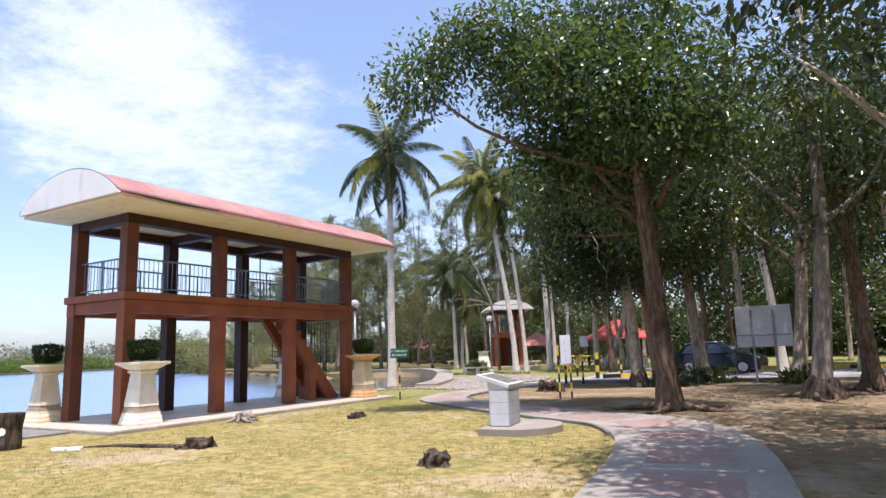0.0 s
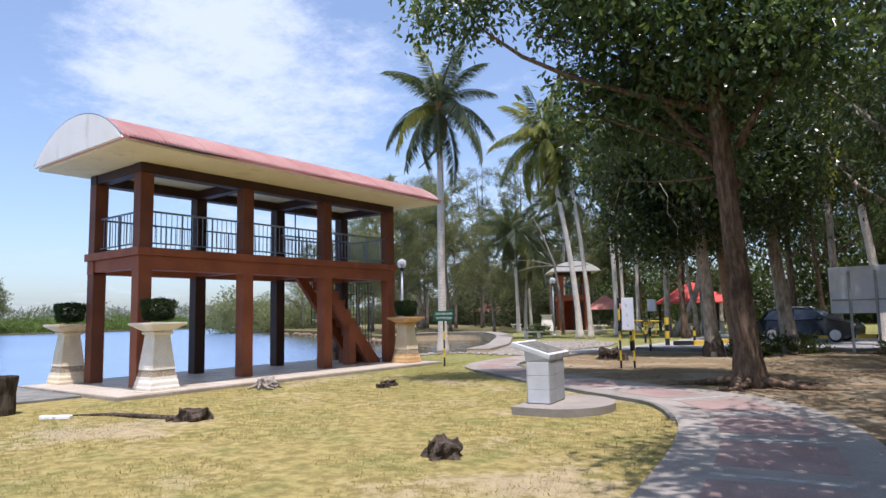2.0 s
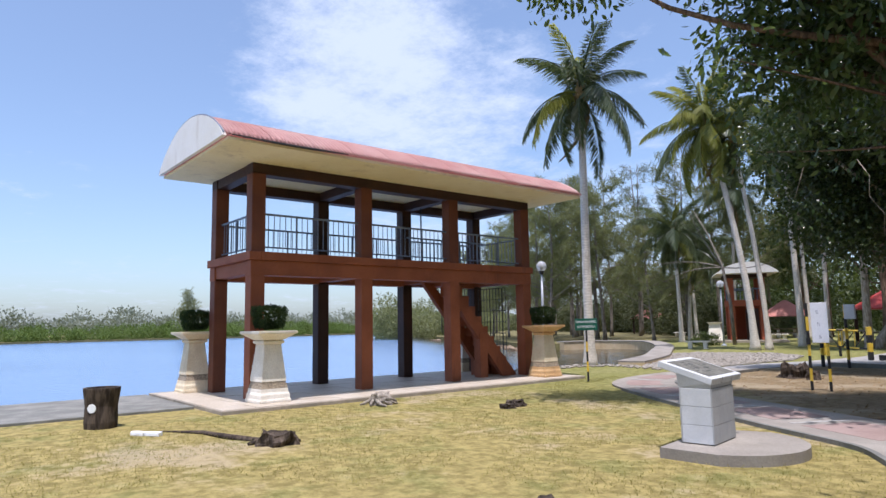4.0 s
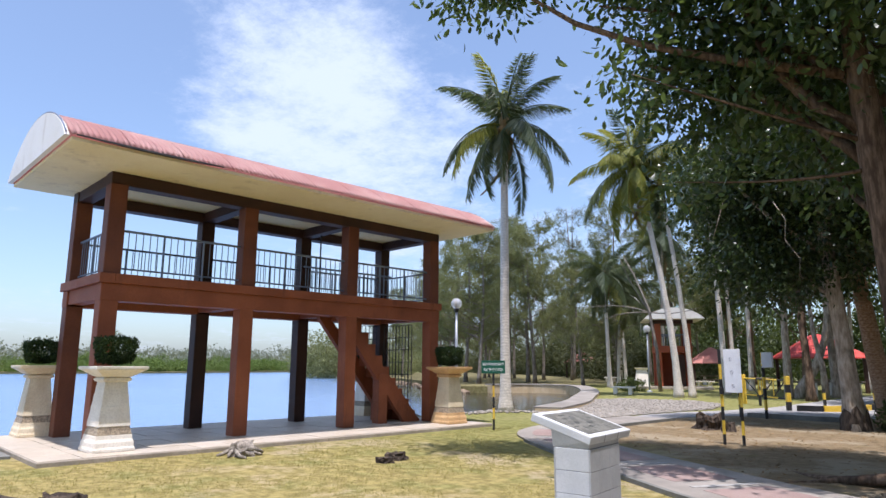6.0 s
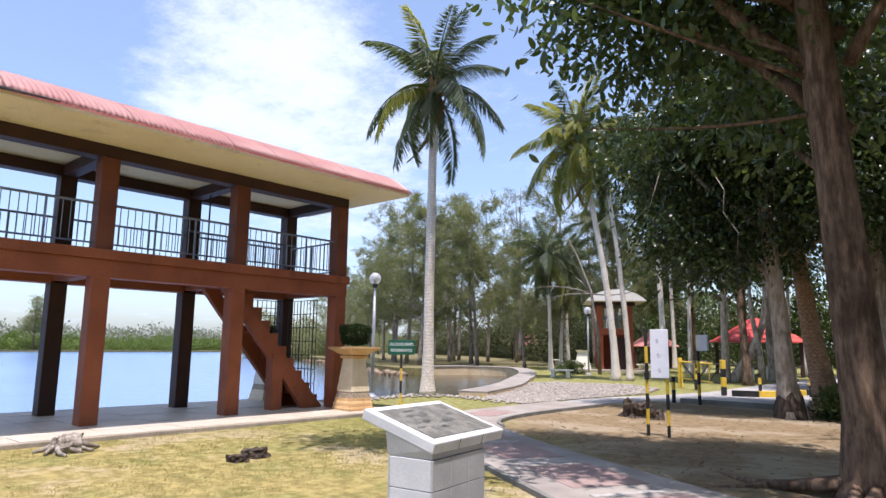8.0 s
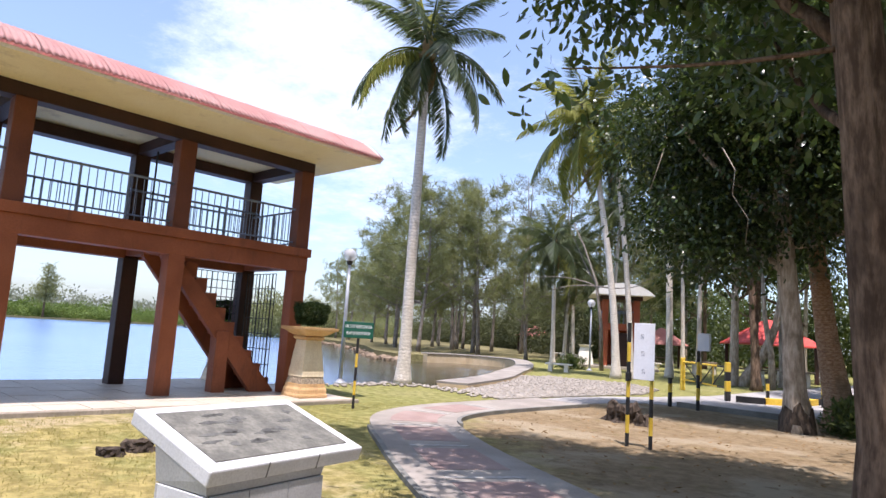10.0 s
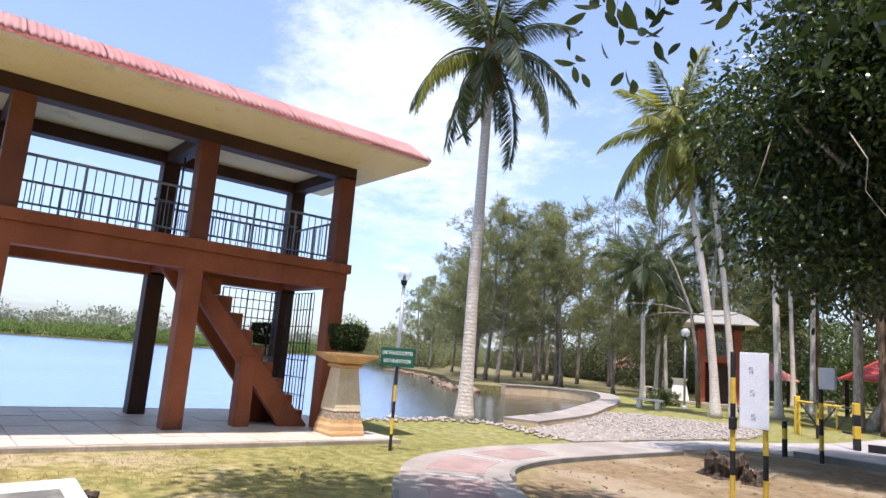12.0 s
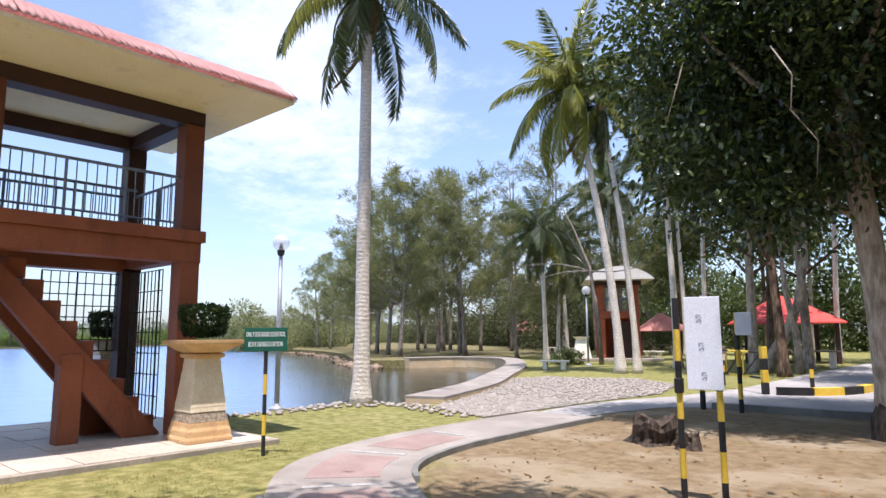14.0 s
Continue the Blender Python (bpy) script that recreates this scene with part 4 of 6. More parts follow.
# small pale litter near the terrace
for k, (x, y) in enumerate(((-12.15, 8.05), (-11.95, 8.2))):
    tagged(part("white_block", boxed(-0.12, 0.12, -0.05, 0.05, 0, 0.06, bevel=0.01), M["paper"]), "small white block lying on the lawn", "block").matrix_basis = pose(x, y, 0, 0, 0, 30 + 8 * k)

# ---- signs, posts, lamps ----


def banded_post(p, r, h, bands, first=1, name="band"):
    z = 0.0
    for k, b in enumerate(bands):
        part(name, lathe(bmesh.new(), [(r, z - (0.1 if k == 0 else 0)), (r, z + b - 0.001)], 14), M["yellow" if (k + first) % 2 else "black"], p, smooth=False)
        z += b


def lettering(text, size, material, parent, m, label=""):
    cu = bpy.data.curves.new("writing", "FONT")
    cu.body, cu.size, cu.align_x, cu.align_y, cu.extrude = text, size, "CENTER", "CENTER", 0.0012
    tmp = new("writing_source", cu)
    deps = bpy.context.evaluated_depsgraph_get()
    me = bpy.data.meshes.new_from_object(tmp.evaluated_get(deps))
    bpy.data.objects.remove(tmp)
    me.materials.clear()
    me.materials.append(material)
    ob = part("writing", me, None, parent, label)
    ob.matrix_basis = m
    return ob


sign = thing("park_sign", -12.72, 19.2, 0, "green sign board on a yellow and black post in the grass", "sign", turn=38)
banded_post(sign, 0.026, 1.5, (0.26, 0.26, 0.26, 0.26, 0.3), 0)
board = part("board", boxed(-0.29, 0.29, -0.03, -0.012, 1.335, 1.645, bevel=0.006), M["sign_green"], sign, "green enamel board with white capitals")
lettering("ONLY FOR RADIO CONTROL", 0.052, M["letter"], board, pose(0, -0.0315, 1.555, 90, 0, 0) @ Matrix.Diagonal((0.76, 1.7, 1, 1)), "white capitals")
lettering("BOAT DRIVERS STATION", 0.052, M["letter"], board, pose(0, -0.0315, 1.425, 90, 0, 0) @ Matrix.Diagonal((0.8, 1.7, 1, 1)), "white capitals")

notice = thing("poster_stand", -7.58, 20.54, 0, "tall white poster fixed to yellow and black posts on bare earth", "sign", turn=8)
for sx, bands in ((-0.16, (0.2, 0.27, 0.27, 0.27, 0.27, 0.3, 0.3)), (0.2, (0.2, 0.27, 0.27, 0.27, 0.27, 0.3))):
    holder = thing("post", 0, 0)
    holder.parent = notice
    holder.matrix_basis = pose(sx, 0, 0, 0, 0, 0)
    banded_post(holder, 0.03, 1.9, bands, 0)
sheet = part("poster", boxed(-0.07, 0.25, -0.05, -0.036, 1.02, 1.88, bevel=0.004), M["paper"], notice, "white poster with faint dark marks")
sheet.matrix_basis = pose(0, 0, 0, 0, 0, 0)
for k, z in enumerate((1.66, 1.40, 1.13)):
    for q, (dx, dz, w, h) in enumerate(((0, 0.045, 0.045, 0.007), (0.0, 0.02, 0.018, 0.018), (0.03, 0.02, 0.02, 0.007), (0.02, 0.0, 0.03, 0.008), (0.005, -0.02, 0.012, 0.018), (0.035, -0.022, 0.012, 0.02))):
        x = 0.035 + 0.012 * k + dx
        part("faded_mark", boxed(x, x + w, -0.0525, -0.0505, z + dz, z + dz + h), M["ink"], sheet)
part("hook_block", boxed(-0.195, -0.125, -0.05, 0.05, 0.98, 1.12, bevel=0.01), M["black"], notice)

barrier_pole = thing("warning_post", -9.55, 27.85, 0, "yellow and black post with a small grey box on top", "post")
banded_post(barrier_pole, 0.045, 1.95, (0.26, 0.3, 0.33, 0.33, 0.33, 0.4), 0)
part("box", boxed(-0.02, 0.3, -0.05, 0.05, 1.5, 1.95, bevel=0.015), M["pale_panel"], barrier_pole, "pale grey box")

gate = thing("barrier_gate", -10.35, 32.2, 0, "yellow and black pipe barrier gate across a park road", "gate", turn=131)
for x in (0.0, 4.2):
    post = thing("gate_post", 0, 0)
    post.parent = gate
    post.matrix_basis = pose(x, 0, 0)
    for k, (a, b) in enumerate(((0, 0.3), (0.303, 0.62), (0.623, 0.9), (0.903, 1.2))):
        part("band", boxed(-0.075, 0.075, -0.075, 0.075, a, b, bevel=0.012), M["black" if k in (0, 2) and x == 0 else "yellow"], post)
for z, mat_ in ((1.05, "yellow"), (0.4, "yellow")):
    for k in range(6):
        part("pipe", tubed([(0.15 + k * 0.66, 0, z), (0.807 + k * 0.66, 0, z)], [0.03] * 2, 8), M["yellow" if k % 3 else "black"], gate)
for x0_, x1_ in ((0.2, 1.2), (1.2, 2.3), (4.0, 2.6)):
    part("brace", tubed([(x0_, 0, 1.02), (x1_, 0, 0.42)], [0.022] * 2, 8), M["black"], gate)
    part("upright", tubed([(x1_, 0, 0.43), (x1_, 0, 1.02)], [0.022] * 2, 8), M["yellow"], gate)

for x, y, h in ((-10.35, 28.0, 0.75), (-9.6, 33.6, 0.75), (-12.2, 34.6, 0.75), (-8.1, 33.9, 0.8)):
    b = thing("bollard", x, y, 0, "short yellow and black bollard beside the road", "bollard", "bollards by the road")
    banded_post(b, 0.03 if h < 0.6 else 0.055, h, (h * 0.5, h * 0.3, h * 0.2), 0)

board_stand = thing("notice_board", -2.75, 29.0, 0, "back of a pale grey notice board on two steel legs", "notice board", turn=-8)
part("panel", boxed(-0.98, 0.98, -0.03, 0.03, 1.3, 2.85, bevel=0.01), M["pale_panel"], board_stand, "pale grey sheet panel")
for x in (-0.38, 0.38):
    part("leg", tubed([(x, -0.06, -0.02), (x, -0.06, 2.7)], [0.045] * 2, 8), M["galvanised"], board_stand)
part("brace", tubed([(-0.92, -0.06, 1.75), (0.92, -0.06, 1.75)], [0.03] * 2, 8), M["galvanised"], board_stand)


def lamp_post(x, y, h, r, label):
    lp = thing("street_lamp", x, y, 0, label, "lamp", "globe lamps by the lake")
    part("foot", lathe(bmesh.new(), [(0.16, 0.0), (0.16, 0.05), (0.09, 0.1), (0.07, 0.14)], 16), M["galvanised"], lp)
    part("pole", lathe(bmesh.new(), [(0.055, 0.1), (0.05, h * 0.5), (0.04, h - 0.12)], 12), M["galvanised"], lp, smooth=True)
    part("collar", lathe(bmesh.new(), [(0.045, h - 0.12), (0.075, h - 0.08), (0.085, h), (0.05, h + 0.03), (0.03, h + 0.12), (0.012, h + 0.16)], 16), M["iron"], lp)
    g = bmesh.new()
    bmesh.ops.create_uvsphere(g, u_segments=20, v_segments=12, radius=r, matrix=Matrix.Translation((0, 0, h + r * 0.9)))
    part("globe", g, M["globe"], lp, "pale round lamp globe", True)


lamp_post(-17.0, 22.25, 3.35, 0.18, "grey lamp post with a clear globe at the lakeside")
lamp_post(-21.5, 43.0, 3.5, 0.22, "grey lamp post with a white globe beside the tower")

for x, y, turn in ((-20.9, 39.0, 20), (-33.5, 62, 5), (-37, 64, -10), (-24.0, 56.0, 0)):
    be = thing("garden_bench", x, y, 0, "low pale stone bench on the grass", "bench", "stone benches on the lawn", turn)
    part("seat", boxed(-0.65, 0.65, -0.2, 0.2, 0.34, 0.42, bevel=0.015), M["pale_stone"], be)
    for sx in (-0.4, 0.4):
        part("leg", boxed(sx - 0.1, sx + 0.1, -0.15, 0.15, 0, 0.338, bevel=0.01), M["pale_stone"], be)

# ---- distant tower and shelters ----


def tower(x, y, turn):
    tw = thing("lookout_tower", x, y, 0, "red-brown lookout tower with a white barrel roof", "tower", turn=turn)
    tw.scale = (1.14, 1.14, 1.04)
    part("base", boxed(-2.2, 2.0, -1.75, 1.6, 0, 0.16, bevel=0.02), M["slab"], tw)
    for sx in (-0.85, 0.85):
        for sy in (-0.85, 0.85):
            part("column", boxed(sx - 0.17, sx + 0.17, sy - 0.17, sy + 0.17, 0.16, 4.25, bevel=0.02), M["tower_red"], tw)
    part("wall", boxed(-0.68, 0.68, 0.78, 0.9, 0.16, 2.36), M["tower_red"], tw)
    part("door", boxed(-0.1, 0.62, -0.84, -0.78, 0.16, 2.2, bevel=0.01), M["dark_or_shaded_brown"], tw, "dark brown door")
    part("side_wall", boxed(-0.9, -0.78, -0.68, 0.68, 0.16, 2.36), M["tower_red"], tw)
    part("floor_band", boxed(-1.06, 1.06, -1.06, 1.06, 2.35, 2.75, bevel=0.02), M["tower_red"], tw)
    for sx, sy, lx, ly in ((0, -0.98, 0.9, 0.03), (0, 0.98, 0.9, 0.03), (-0.98, 0, 0.03, 0.9), (0.98, 0, 0.03, 0.9)):
        part("rail", boxed(sx - lx, sx + lx, sy - ly, sy + ly, 3.45, 3.52), M["rail"], tw)
        for k in range(8):
            u = -0.8 + k * 0.23
            px, py = (u, sy) if lx > ly else (sx, u)
            part("baluster", boxed(px - 0.015, px + 0.015, py - 0.015, py + 0.015, 2.75, 3.45), M["rail"], tw)
    bm = bmesh.new()
    arc = [(2.1 * math.sin(a), 4.25 + 0.2 + 1.75 * (math.cos(a) - math.cos(0.94))) for a in [0.94 * (2 * k / 14 - 1) for k in range(15)]]
    ring = [[bm.verts.new((px * 1.0, sy, pz)) for px, pz in arc] for sy in (-2.0, 2.0)]
    for k in range(14):
        bm.faces.new((ring[0][k], ring[0][k + 1], ring[1][k + 1], ring[1][k]))
    bm.faces.new(ring[0][::-1])
    bm.faces.new(ring[1])
    bm.faces.new((ring[0][0], ring[1][0], ring[1][-1], ring[0][-1]))
    part("roof", bm, M["white_paint"], tw, "white barrel roof")
    part("beam", boxed(-1.15, 1.15, -1.15, 1.15, 4.2, 4.44), M["dark_or_shaded_brown"], tw)
    part("stone_foot", square_lathe(bmesh.new(), [(0.45, 0.16), (0.4, 0.5), (0.28, 1.2), (0.42, 1.35)], 0.01), M["pale_stone"], tw).location = (-1.9, -1.25, 0)


tower(-23.6, 50.2, 33)


def shelter(x, y, w, h, turn, label):
    sh = thing("picnic_shelter", x, y, 0, label, "shelter", "red-roofed picnic shelters", turn)
    bm = bmesh.new()
    square_lathe(bm, [(w / 2, h * 0.58), (w / 2 - 0.02, h * 0.6), (w * 0.06, h), (0.05, h * 1.02)], 0.0)
    part("roof", bm, M["tin_red" if w > 4.6 else "faded_red"], sh, "red hipped roof")
    for sx in (-0.42, 0.42):
        for sy in (-0.42, 0.42):
            part("post", boxed(sx * w - 0.1, sx * w + 0.1, sy * w - 0.1, sy * w + 0.1, 0, h * 0.59, bevel=0.01), M["dark_or_shaded_brown"], sh)
    part("table", boxed(-0.9, 0.9, -0.4, 0.4, 0.68, 0.76, bevel=0.01), M["wood"], sh)
    for sy in (-0.75, 0.75):
        part("seat", boxed(-0.9, 0.9, sy - 0.15, sy + 0.15, 0.4, 0.46, bevel=0.01), M["wood"], sh)
    for sx in (-0.6, 0.6):
        part("table_leg", boxed(sx - 0.08, sx + 0.08, -0.3, 0.3, 0, 0.678), M["pale_stone"], sh)
        part("seat_leg", boxed(sx - 0.06, sx + 0.06, -0.85, 0.85, 0, 0.398), M["pale_stone"], sh)


shelter(-15.3, 53.0, 5.0, 3.5, 25, "open picnic shelter with a bright red hipped roof among trees")
shelter(-25.6, 61.0, 3.6, 3.0, 30, "open picnic shelter with a red roof behind the tower")
shelter(-49.9, 78.8, 4.2, 3.2, 20, "small far picnic shelter with a red roof under trees")

for x, y, turn in ((-14.0, 45.5, 20), (-12.5, 47.5, 0), (-19.5, 54.0, 40)):
    tb = thing("picnic_table", x, y, 0, "wooden picnic table on pale legs under the trees", "table", "picnic tables under the trees", turn)
    part("tabletop", boxed(-0.9, 0.9, -0.4, 0.4, 0.7, 0.77, bevel=0.01), M["wood"], tb)
    for sx in (-0.6, 0.6):
        part("leg", boxed(sx - 0.08, sx + 0.08, -0.3, 0.3, 0, 0.698), M["pale_stone"], tb)


def car(x, y, turn, paint, label):
    c = thing("car", x, y, 0.012, label, "car", turn=turn)
    side = [(-2.15, 0.35), (-2.2, 0.75), (-2.12, 0.98), (-1.95, 1.02), (-1.55, 1.5), (-1.2, 1.6), (0.15, 1.58), (0.55, 1.45), (1.05, 1.06), (1.75, 0.96), (2.1, 0.82), (2.2, 0.6), (2.15, 0.32), (1.72, 0.3), (1.0, 0.3), (-0.95, 0.3), (-1.7, 0.3)]
    bm = bmesh.new()

    def width(z):
        return 0.9 if z < 1.0 else 0.9 - 0.42 * (z - 1.0)
    a = [bm.verts.new((px, -width(pz), pz)) for px, pz in side]
    b = [bm.verts.new((px, width(pz), pz)) for px, pz in side]
    fs = [bm.faces.new(a), bm.faces.new(b[::-1])]
    for k in range(len(side)):
        bm.faces.new((a[k], b[k], b[(k + 1) % len(side)], a[(k + 1) % len(side)]))
    bmesh.ops.triangulate(bm, faces=fs)
    bmesh.ops.recalc_face_normals(bm, faces=bm.faces[:])
    part("body", bm, M[paint], c)
    for sy in (-1, 1):
        for name, pts in (("front_window", [(-0.35, 1.04), (-0.35, 1.5), (0.1, 1.51), (0.5, 1.38), (0.9, 1.06)]), ("rear_window", [(-0.42, 1.04), (-0.42, 1.5), (-1.15, 1.51), (-1.45, 1.42), (-1.72, 1.06)])):
            bm = bmesh.new()
            vs = [bm.verts.new((px, sy * (width(pz) + 0.006), pz)) for px, pz in pts]
            bm.faces.new(vs if sy < 0 else vs[::-1])
            part(name, bm, M["glass"], c, "tinted side window")
        for wx in (-1.35, 1.38):
            wh = thing("wheel", 0, 0)
            wh.parent = c
            wh.matrix_basis = pose(wx, sy * 0.83, 0.33, 90, 0, 0)
            part("tyre", lathe(bmesh.new(), [(0.24, -0.11), (0.32, -0.1), (0.335, -0.04), (0.335, 0.04), (0.32, 0.1), (0.24, 0.11)], 24), M["rubber"], wh, smooth=True)
            part("rim", lathe(bmesh.new(), [(0.235, -0.118), (0.2, -0.105), (0.06, -0.1), (0.05, -0.12), (0.05, 0.12), (0.06, 0.1), (0.2, 0.105), (0.235, 0.118)], 20), M["alloy"], wh)
            for k in range(5):
                sp = boxed(-0.02, 0.02, 0.05, 0.22, -0.122, 0.122)
                bmesh.ops.transform(sp, matrix=pose(0, 0, 0, 0, 0, 72 * k), verts=sp.verts[:])
                part("spoke", sp, M["alloy"], wh)
        part("headlight", boxed(1.85, 2.14, sy * 0.72 - 0.14, sy * 0.72 + 0.14, 0.68, 0.84, bevel=0.03), M["globe"], c, "clear headlight")
        part("mirror", boxed(0.55, 0.7, sy * 0.98 - 0.08, sy * 0.98 + 0.08, 1.02, 1.14, bevel=0.03), M[paint], c)
        part("roof_rail", tubed([(-1.3, sy * 0.6, 1.6), (-1.1, sy * 0.6, 1.65), (0.0, sy * 0.6, 1.64), (0.2, sy * 0.6, 1.58)], [0.018] * 4, 6), M["alloy"], c)
    bm = bmesh.new()
    bm.faces.new([bm.verts.new(v) for v in ((0.57, -0.68, 1.452), (1.06, -0.82, 1.07), (1.06, 0.82, 1.07), (0.57, 0.68, 1.452))])
    part("windscreen", bm, M["glass"], c, "tinted windscreen")
    c.scale = (0.94, 0.94, 0.94)


car(-5.6, 37.2, -8, "car_paint", "glossy black estate car parked on the road")

# ---- sea wall, stone apron and shore rocks ----
wall_line = smooth_line([(-15.6, 25.2), (-17.2, 29.2), (-19.5, 33.2), (-22.6, 38.4), (-26.3, 43.4), (-29.4, 46.4), (-33.0, 46.0), (-34.2, 43.0)], 6)
sea_wall = tagged(part("sea_wall", strip(wall_line, 0.45, -0.5, -1.2, 0.1), M["sea_wall"]), "low ochre stone sea wall round the basin", "wall", kind="structure")
part("coping", strip(wall_line, 0.49, -0.5, 0.1, 0.16), M["path"], sea_wall, "pale concrete coping walk")

APRON = [(-12.9, 24.0), (-14.9, 24.8), (-15.4, 26.2), (-17.0, 29.0), (-18.6, 32.2), (-18.4, 34.4), (-15.2, 35.2), (-13.2, 33.6), (-12.4, 30.6), (-12.7, 28.0), (-12.8, 26.0)]
apron = tagged(part("stone_apron", prism(bmesh.new(), APRON, -0.1, 0.03), M["mortar"]), "apron of pale cobbles set in mortar beside the lake", "paving", kind="structure")


def inside(x, y, poly):
    c = False
    for (x0, y0), (x1, y1) in zip(poly, poly[1:] + poly[:1]):
        if (y0 > y) != (y1 > y) and x < (x1 - x0) * (y - y0) / (y1 - y0) + x0:
            c = not c
    return c


def beside_water(x, y):
    return inside(x, y, [(-17.3, 20.4), (-16.9, 21.6), (-17.1, 23.2), (-16.9, 24.6), (-15.3, 24.9), (-13.1, 24.3), (-13.4, 23.6), (-15.6, 24.3), (-16.3, 23.2), (-16.3, 21.6), (-16.9, 20.2)])


def palm_trunk_clear(x, y):
    return (x + 16.6) ** 2 + (y - 24.2) ** 2 > 0.12


rng = np.random.default_rng(21)
rock_meshes = [mesh_of(rock(bmesh.new(), 0, 0, 0, 1, 0.8, 0.55, 2.3 * k + 0.4, 1), "stone", M["stone"], True) for k in range(6)]
spots = []
for gx in np.arange(-18.9, -11.9, 0.215):
    for gy in np.arange(20.0, 35.4, 0.215):
        x, y = gx + rng.uniform(-0.08, 0.08), gy + rng.uniform(-0.08, 0.08)
        if inside(x, y, APRON) or (beside_water(x, y) and palm_trunk_clear(x, y)):
            spots.append((x, y))
spots.sort(key=lambda p: p[1])
near_spots, far_spots = spots[:300], spots[300:]
for x, y in near_spots:
    o = part("stone", rock_meshes[int(rng.integers(6))], None, apron)
    k = rng.uniform(0.05, 0.1)
    o.matrix_basis = pose(x, y, 0.024, 0, 0, rng.uniform(0, 360)) @ Matrix.Diagonal((k, k, k * 0.9, 1))
verts_, faces_ = [], []
protos = []
for me in rock_meshes:
    protos.append((np.array([v.co[:] for v in me.vertices]), np.array([p.vertices[:] for p in me.polygons])))
base_i = 0
for x, y in far_spots:
    v, f = protos[int(rng.integers(6))]
    k, th = rng.uniform(0.06, 0.1), rng.uniform(0, 6.28)
    R = np.array([[math.cos(th), -math.sin(th), 0], [math.sin(th), math.cos(th), 0], [0, 0, 0.9]]) * k
    verts_.append(v @ R.T + np.array([x, y, 0.035]))
    faces_.append(f + base_i)
    base_i += len(v)
me = bpy.data.meshes.new("cobbles")
me.from_pydata(np.concatenate(verts_).tolist(), [], np.concatenate(faces_).tolist())
me.materials.append(M["stone"])
tagged(part("cobbles", me, None, apron), "pale rounded cobbles set close together", kind="stuff")

# rocks along the wild shore
bm = bmesh.new()
for k in range(170):
    t = rng.random()
    i = int(rng.integers(15, 19))
    a, b = Vector((*SHORE[i], 0)), Vector((*SHORE[i + 1], 0))
    p = a.lerp(b, t)
    sz = rng.uniform(0.15, 0.45)
    rock(bm, p.x + rng.uniform(-0.5, 1.5), p.y + rng.uniform(-1.2, 0.8), -0.45, sz, sz * 0.8, sz * 0.6, k * 1.7, 1)
tagged(part("shore_rocks", bm, M["bank_rock"]), "dark weathered rocks along the wild shore", "rocks", kind="stuff")

# ---- trees ----


def leafy_tree(x, y, trunk_pts, radii, limbs, masses, sprays, per, label, bark_mat, leaf_len, seed, lobes=5, group="broadleaf trees", mat="leaf", shell=0.3, spread=0.3, fine=False, roots=0):
    rng = np.random.default_rng(seed)
    tr = thing("broadleaf_tree", x, y, 0, label, "tree", group)
    part("trunk", tubed(trunk_pts, radii, 16, 0.28, lobes, seed), M[bark_mat], tr, smooth=True)
    for a, b, r in limbs:
        pts = limb_points(a, b, 0.35, rng)
        part("limb", tubed(pts, [r * (1 - 0.75 * k / 5) for k in range(6)], 8, 0.2, 0, seed), M[bark_mat], tr, smooth=True)
    for k in range(roots):
        th = 2 * math.pi * (k + 0.5 * rng.random()) / roots
        L = radii[0] * rng.uniform(2.2, 4.2)
        rp = [(math.cos(th + 0.12 * q * (-1) ** k) * (radii[0] * 0.55 + L * q / 6), math.sin(th + 0.12 * q * (-1) ** k) * (radii[0] * 0.55 + L * q / 6), 0.17 * (1 - q / 6) ** 2 - 0.012) for q in range(7)]
        part("root", tubed(rp, [radii[0] * 0.2 * (1 - q / 7.5) for q in range(7)], 7, 0.3, 0, seed + k), M["bark"], tr, smooth=True)
    c, rad = [m[:3] for m in masses], [m[3:] for m in masses]
    part("crown", spray_leaves("crown", c, rad, sprays, per, leaf_len, leaf_len * 0.42, M[mat], rng, 0.55, spread, shell, fine), None, tr, "dense drooping dark green foliage")
    return tr


